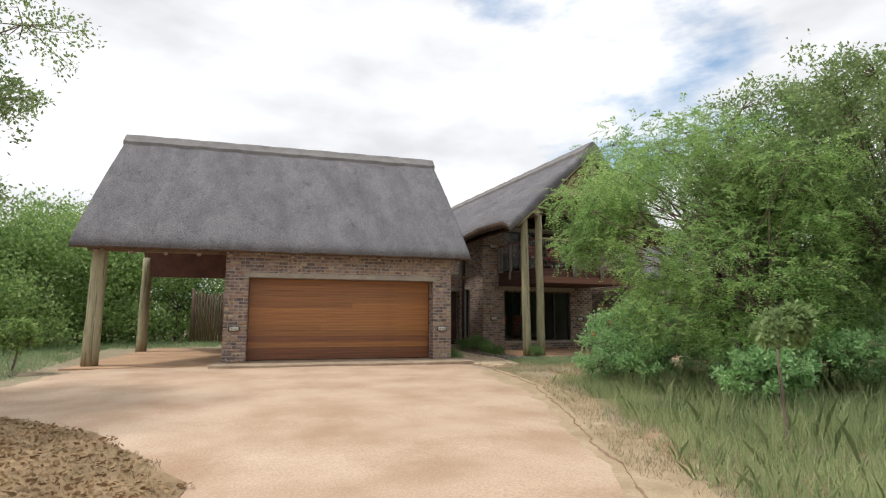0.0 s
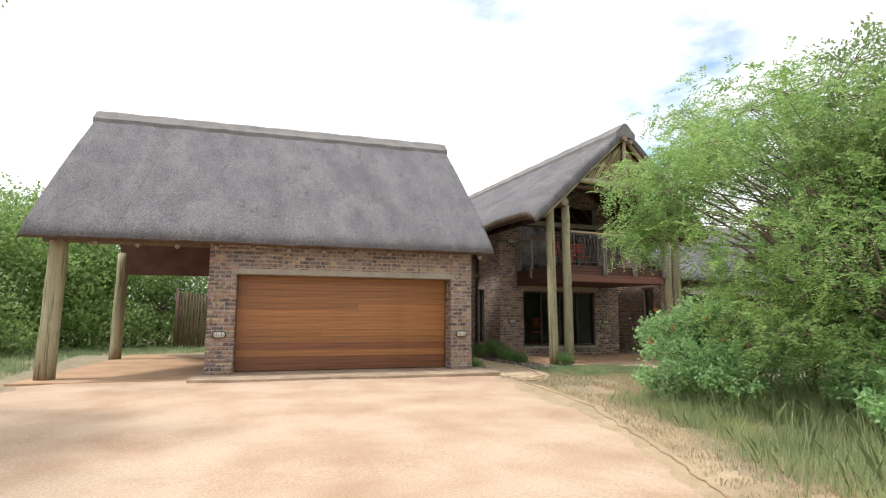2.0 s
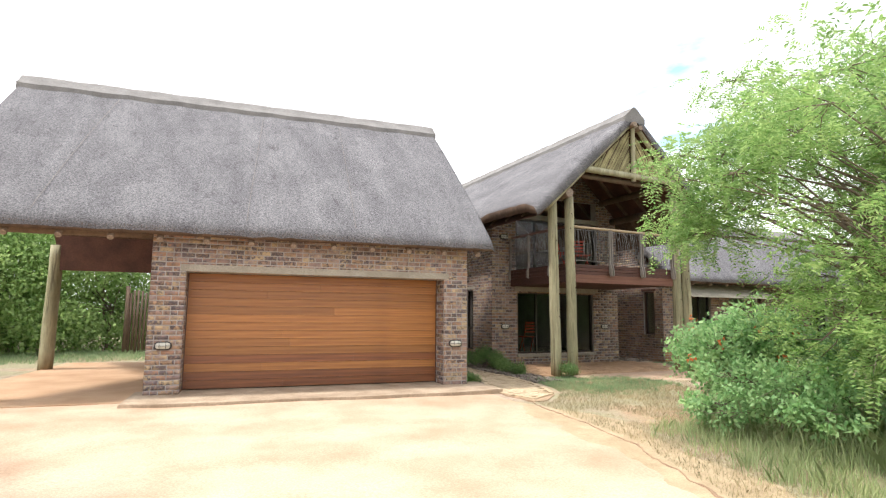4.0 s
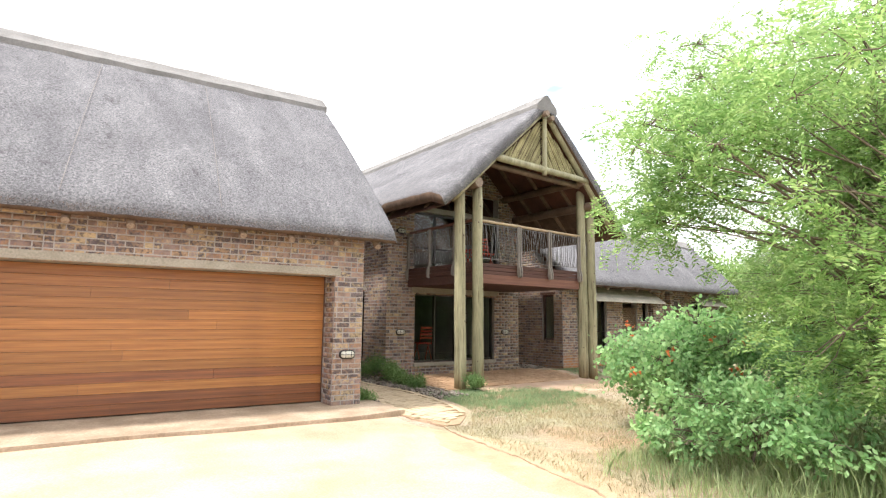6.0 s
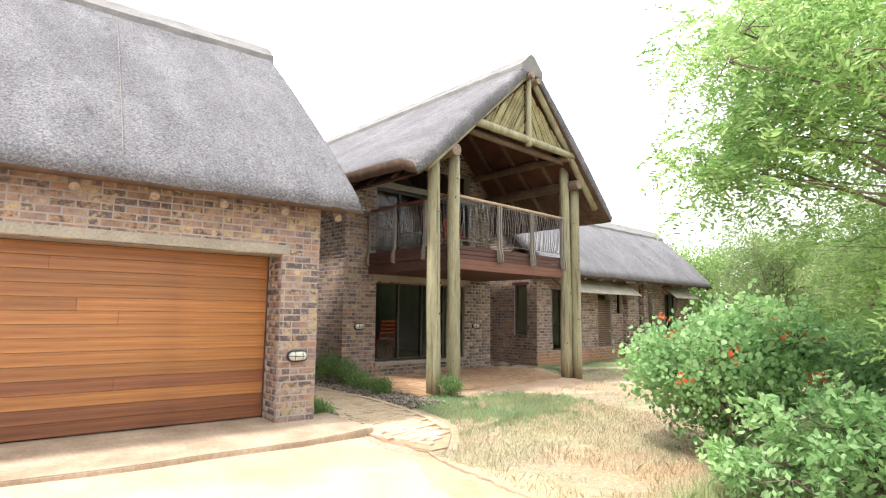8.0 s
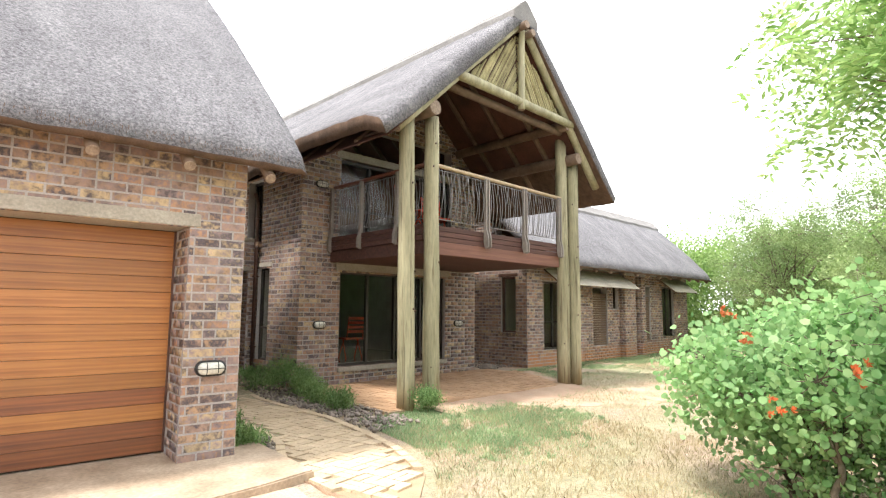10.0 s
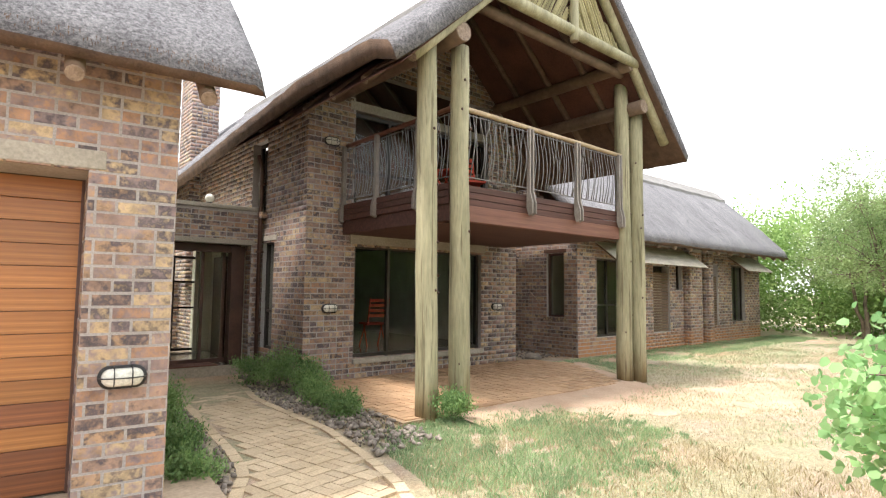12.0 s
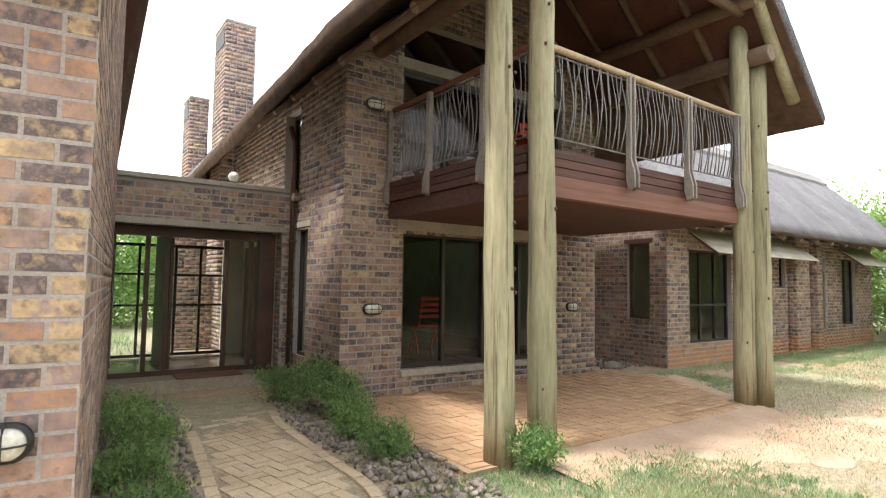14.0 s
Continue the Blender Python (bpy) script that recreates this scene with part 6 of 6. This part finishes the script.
# ---- grass ----
def grass(name, label, inside, box4, count, hmin, hmax, seed, material):
    rs = np.random.RandomState(seed)
    xy = np.stack([rs.uniform(box4[0], box4[1], count), rs.uniform(box4[2], box4[3], count)], 1)
    keep = np.array([inside(x, y) and noise.noise((x * 0.9, y * 0.9, seed)) + 0.5 * noise.noise((x * 5, y * 5, seed)) > -0.38 for x, y in xy])
    xy = xy[keep]
    n = len(xy)
    z = np.array([ground_z(x, y) for x, y in xy])
    h = rs.uniform(hmin, hmax, n) * (0.75 + 0.5 * rs.random(n))
    a = rs.uniform(0, 2 * math.pi, n)
    w = (0.0018 + 0.0024 * rs.random(n)) * (1.3 if hmax > 0.15 else 1.0)
    lean = rs.normal(size=(n, 2)) * 0.35
    base = np.column_stack([xy, z - 0.01])
    off = np.column_stack([np.cos(a) * w, np.sin(a) * w, np.zeros(n)])
    mid = base + np.column_stack([lean * h[:, None] * 0.35, h * 0.6])
    tip = base + np.column_stack([lean * h[:, None] * 1.0, h])
    v = np.stack([base - off, base + off, mid + off * 0.7, tip, mid - off * 0.7], 1).reshape(-1, 3)
    f = np.arange(n * 5).reshape(n, 5)
    return tagged(new(name, quick_mesh(name, v, f, material)), label, "grass", kind="stuff")


off_drive = lambda x, y: x > interp(DRIVE_RIGHT, y) + 0.12 and not (y > 13.9 and x < interp(PATH_R, min(y, 21)) + 0.15) and not in_poly(terr_pts, x, y)
grass("long_grass", "long green grass under the thorn tree", lambda x, y: x > interp(DRIVE_RIGHT, y) + 0.95 + 0.6 * noise.noise((x * 0.8, y * 0.8, 4)) + 0.9 * noise.noise((x * 6, y * 6, 4)), (3.8, 16, 2.5, 11.5), 120000, 0.05, 0.26, 1, "wild_grass")
grass("long_grass", "tall wispy grass between shrub and thorn tree", lambda x, y: x > interp(DRIVE_RIGHT, y) + 1.7 + 0.5 * noise.noise((x, y, 8)), (5.0, 12, 4.0, 11.2), 14000, 0.2, 0.55, 11, "wild_grass")
grass("dry_grass", "short dry straw-coloured grass beside the driveway", off_drive, (3.2, 11, 2.0, 16.0), 150000, 0.02, 0.075, 2, "dry_grass")
grass("lawn", "short green lawn tufts near the terrace", lambda x, y: off_drive(x, y) and noise.noise((x * 0.5, y * 0.5, 9)) + 0.5 * noise.noise((x * 6, y * 6, 9)) > 0.02, (7.5, 27, 12.0, 19.4), 110000, 0.02, 0.055, 3, "grass")
grass("dry_grass", "dry short grass on the island beside the driveway", lambda x, y: x < interp(DRIVE_LEFT, y) + 0.06 + 0.2 * noise.noise((x * 5, y * 5, 1)), (-6, 0.4, 3, 10.3), 60000, 0.03, 0.085, 4, "dry_grass")
grass("verge_grass", "green grass beside the carport", lambda x, y: x < -3.3, (-14, -3.3, 14.2, 30), 60000, 0.05, 0.22, 5, "grass")
grass("verge_grass", "green grass behind the carport", lambda x, y: True, (-3.3, 8, 25, 31), 20000, 0.05, 0.22, 6, "grass")


grass("lawn", "green lawn patch beside the path and terrace", lambda x, y: off_drive(x, y) and ((x - 9.4) / 1.6) ** 2 + ((y - 15.7) / 1.25) ** 2 < 1 + 0.7 * noise.noise((x * 1.3, y * 1.3, 2)) + 1.1 * noise.noise((x * 7, y * 7, 2)), (7.7, 11.6, 14, 17.0), 60000, 0.025, 0.075, 7, "grass")
grass("lawn", "green grass strip along the wing", lambda x, y: off_drive(x, y) and y > 18.0 + 0.5 * noise.noise((x * 0.7, 0, 2)), (14.4, 27, 17.2, 19.4), 60000, 0.025, 0.07, 8, "grass")


grass("dry_grass", "short dry straw-coloured lawn grass", lambda x, y: off_drive(x, y) and noise.noise((x * 0.6, y * 0.6, 5)) > -0.3, (8.5, 22, 11.5, 18.6), 120000, 0.012, 0.045, 12, "dry_grass")


def litter(name, label, inside, box4, count, seed):
    """Fallen leaves lying flat on the ground."""
    rs = np.random.RandomState(seed)
    xy = np.stack([rs.uniform(box4[0], box4[1], count), rs.uniform(box4[2], box4[3], count)], 1)
    xy = xy[np.array([inside(x, y) for x, y in xy])]
    z = np.array([ground_z(x, y) for x, y in xy]) + 0.045
    n = len(xy)
    v, f = leaf_rounds(np.column_stack([xy, z]), np.column_stack([rs.normal(size=(n, 2)), rs.normal(size=n) * 0.25]), rs.uniform(0.03, 0.07, n), rs.uniform(0.015, 0.035, n), rs)
    tagged(new(name, quick_mesh(name, v, f, "dead_leaf")), label, "leaf litter", kind="stuff")


litter("leaf_litter", "scattered dry brown leaves on the island", lambda x, y: x < interp(DRIVE_LEFT, y) + 0.05 + 0.25 * noise.noise((x * 4, y * 4, 3)), (-6, 0.4, 3, 10.3), 16000, 9)


def soil_patch(cx, cy, rx, ry, seed, material="lawn_soil"):
    """Bare red soil showing through the lawn, with a ragged edge."""
    v = [(cx, cy, ground_z(cx, cy) + 0.008)]
    n, rings = 48, 6
    for r in range(1, rings + 1):
        for k in range(n):
            t = 2 * math.pi * k / n
            w = (r / rings) * (1 + 0.45 * noise.noise((math.cos(t) * 1.7 + seed, math.sin(t) * 1.7, r * 0.05)) + 0.14 * noise.noise((math.cos(t) * 7, math.sin(t) * 7, seed)))
            x, y = cx + rx * w * math.cos(t), cy + ry * w * math.sin(t)
            v.append((x, y, ground_z(x, y) + 0.008 - 0.016 * (r == rings)))
    tri = [(0, 1 + k, 1 + (k + 1) % n) for k in range(n)]
    quads = [(1 + r * n + k, 1 + (r + 1) * n + k, 1 + (r + 1) * n + (k + 1) % n, 1 + r * n + (k + 1) % n) for r in range(rings - 1) for k in range(n)]
    bm = bmesh.new()
    bv = [bm.verts.new(p) for p in v]
    for q in tri + quads:
        bm.faces.new([bv[i] for i in q])
    bmesh.ops.recalc_face_normals(bm, faces=bm.faces)
    structure("bare_soil", bm, material, "bare reddish soil worn through the lawn", "soil", True)




def terrace_apron():
    """Red soil washed up against the front edge of the terrace."""
    v, n = [], 10
    xs = list(np.arange(9.7, 15.0, 0.1))
    for x in xs:
        y1 = float(np.interp(x, [9.02, 13.5, 14.75], [16.85, 16.95, 18.85]))
        w = 0.75 + 0.4 * noise.noise((x * 0.8, 2, 2)) + 0.2 * noise.noise((x * 3, 2, 2))
        for i in range(n):
            t = i / (n - 1)
            y = y1 + 0.03 - w * t
            v.append((x, y, (-0.052 + 0.006 * noise.noise((x * 5, y * 5, 0))) * (1 - t) + (ground_z(x, y) - 0.012 * (i == n - 1) + 0.012) * t))
    idx = np.arange(len(v)).reshape(len(xs), n)
    f = np.stack([idx[:-1, :-1], idx[1:, :-1], idx[1:, 1:], idx[:-1, 1:]], -1).reshape(-1, 4)[:, ::-1]
    return quick_mesh("terrace_soil", v, f, "lawn_soil", True)


structure("terrace_soil", terrace_apron(), "lawn_soil", "red soil washed against the terrace edge", "soil")
soil_patch(12.2, 16.2, 2.0, 0.75, 1)
soil_patch(13.9, 15.3, 1.5, 0.8, 4)
soil_patch(17.5, 19.0, 2.6, 0.35, 7)
soil_patch(22.5, 18.9, 3.0, 0.4, 9)

# ---- things about the house ----
def pole_fence():
    f = thing("pole_fence", "grey upright pole fence behind the carport", "fence", (0, 0, 0))
    rng = random.Random(6)
    a, b = Vector(gp(-2.95, 12.0)), Vector(gp(0.4, 12.3))
    n = 30
    for i in range(n):
        p = a.lerp(b, i / (n - 1))
        h = 2.15 + rng.uniform(-0.08, 0.1) + (0.15 if i == 0 else 0)
        r = 0.085 if i == 0 else rng.uniform(0.045, 0.055)
        part("fence_pole", tube([(p.x, p.y, -0.1), (p.x + rng.uniform(-0.02, 0.02), p.y, h * 0.5), (p.x + rng.uniform(-0.03, 0.03), p.y, h)], [r, r * 0.95, r * 0.85], 7), "pole_beam", f, smooth=True)


pole_fence()


def balcony_chair(x, y, turn, z=2.712, name="balcony_chair", label="red folding chair on the balcony"):
    c = thing(name, label, "chair", pose(x, y, z, 0, 0, turn), "red chairs")
    for sx in (-0.2, 0.2):
        for sy in (-0.2, 0.2):
            part("leg", tube([(sx, sy, 0), (sx * 0.9, -sy * 0.2, 0.44)], 0.014, 6), "red_cloth", c)
        part("back_post", tube([(sx, 0.2, 0.42), (sx, 0.32, 0.95)], 0.014, 6), "red_cloth", c)
    part("seat", box((-0.22, -0.22, 0.43), (0.22, 0.22, 0.465), None, 0.01), "red_cloth", c)
    for k in range(4):
        part("back_slat", box((-0.21, 0.23 + k * 0.025, 0.58 + k * 0.1), (0.21, 0.245 + k * 0.025, 0.64 + k * 0.1), None, 0.004), "red_cloth", c)


def downpipe():
    d = thing("downpipe", "dark brown rainwater downpipe in the entrance corner", "downpipe", (0, 0, 0))
    part("pipe", tube([(9.19, EY - 0.06, -0.05), (9.19, EY - 0.06, 3.5), (9.12, EY - 0.06, 3.72)], 0.035, 10), "red_frame", d, smooth=True)
    for z in (0.6, 2.0, 3.2):
        part("clip", box((9.145, EY - 0.105, z), (9.255, EY - 0.015, z + 0.03), None, 0.004), "red_frame", d)


downpipe()


def globe_lamp():
    g = thing("globe_lamp", "small white round lamp on the entrance parapet", "lamp", (8.37, EY + 0.1, 2.79))
    part("foot", tube([(0, 0, 0), (0, 0, 0.03)], 0.045, 12), "black", g)
    bm = bmesh.new()
    bmesh.ops.create_uvsphere(bm, u_segments=20, v_segments=12, radius=0.075)
    part("globe", bm, "opal", g, "white globe", True, local=Matrix.Translation((0, 0, 0.1)))


globe_lamp()


def dry_branch():
    b = thing("dry_branch", "pale dry branch hung on the wing wall", "branch", (0, 0, 0))
    bm = bmesh.new()
    x = WX0 - 0.03
    add_tube(bm, [(x, WY + 1.35, 1.35), (x - 0.05, WY + 1.15, 1.22), (x - 0.04, WY + 0.98, 1.0)], [0.016, 0.014, 0.006], 6)
    add_tube(bm, [(x - 0.05, WY + 1.15, 1.22), (x - 0.1, WY + 1.0, 1.3)], [0.012, 0.004], 6)
    add_tube(bm, [(x - 0.045, WY + 1.06, 1.1), (x - 0.08, WY + 0.93, 1.14)], [0.01, 0.004], 6)
    bmesh.ops.recalc_face_normals(bm, faces=bm.faces)
    part("twig", bm, "pole_end", b, smooth=True)


dry_branch()
balcony_chair(10.75, 18.3, 25)
balcony_chair(11.6, 18.6, -20)
balcony_chair(10.7, 21.3, 180, 0.26, "dining_chair", "red upholstered chair inside the glass doors")
balcony_chair(11.6, 21.4, 170, 0.26, "dining_chair", "red upholstered chair inside the glass doors")
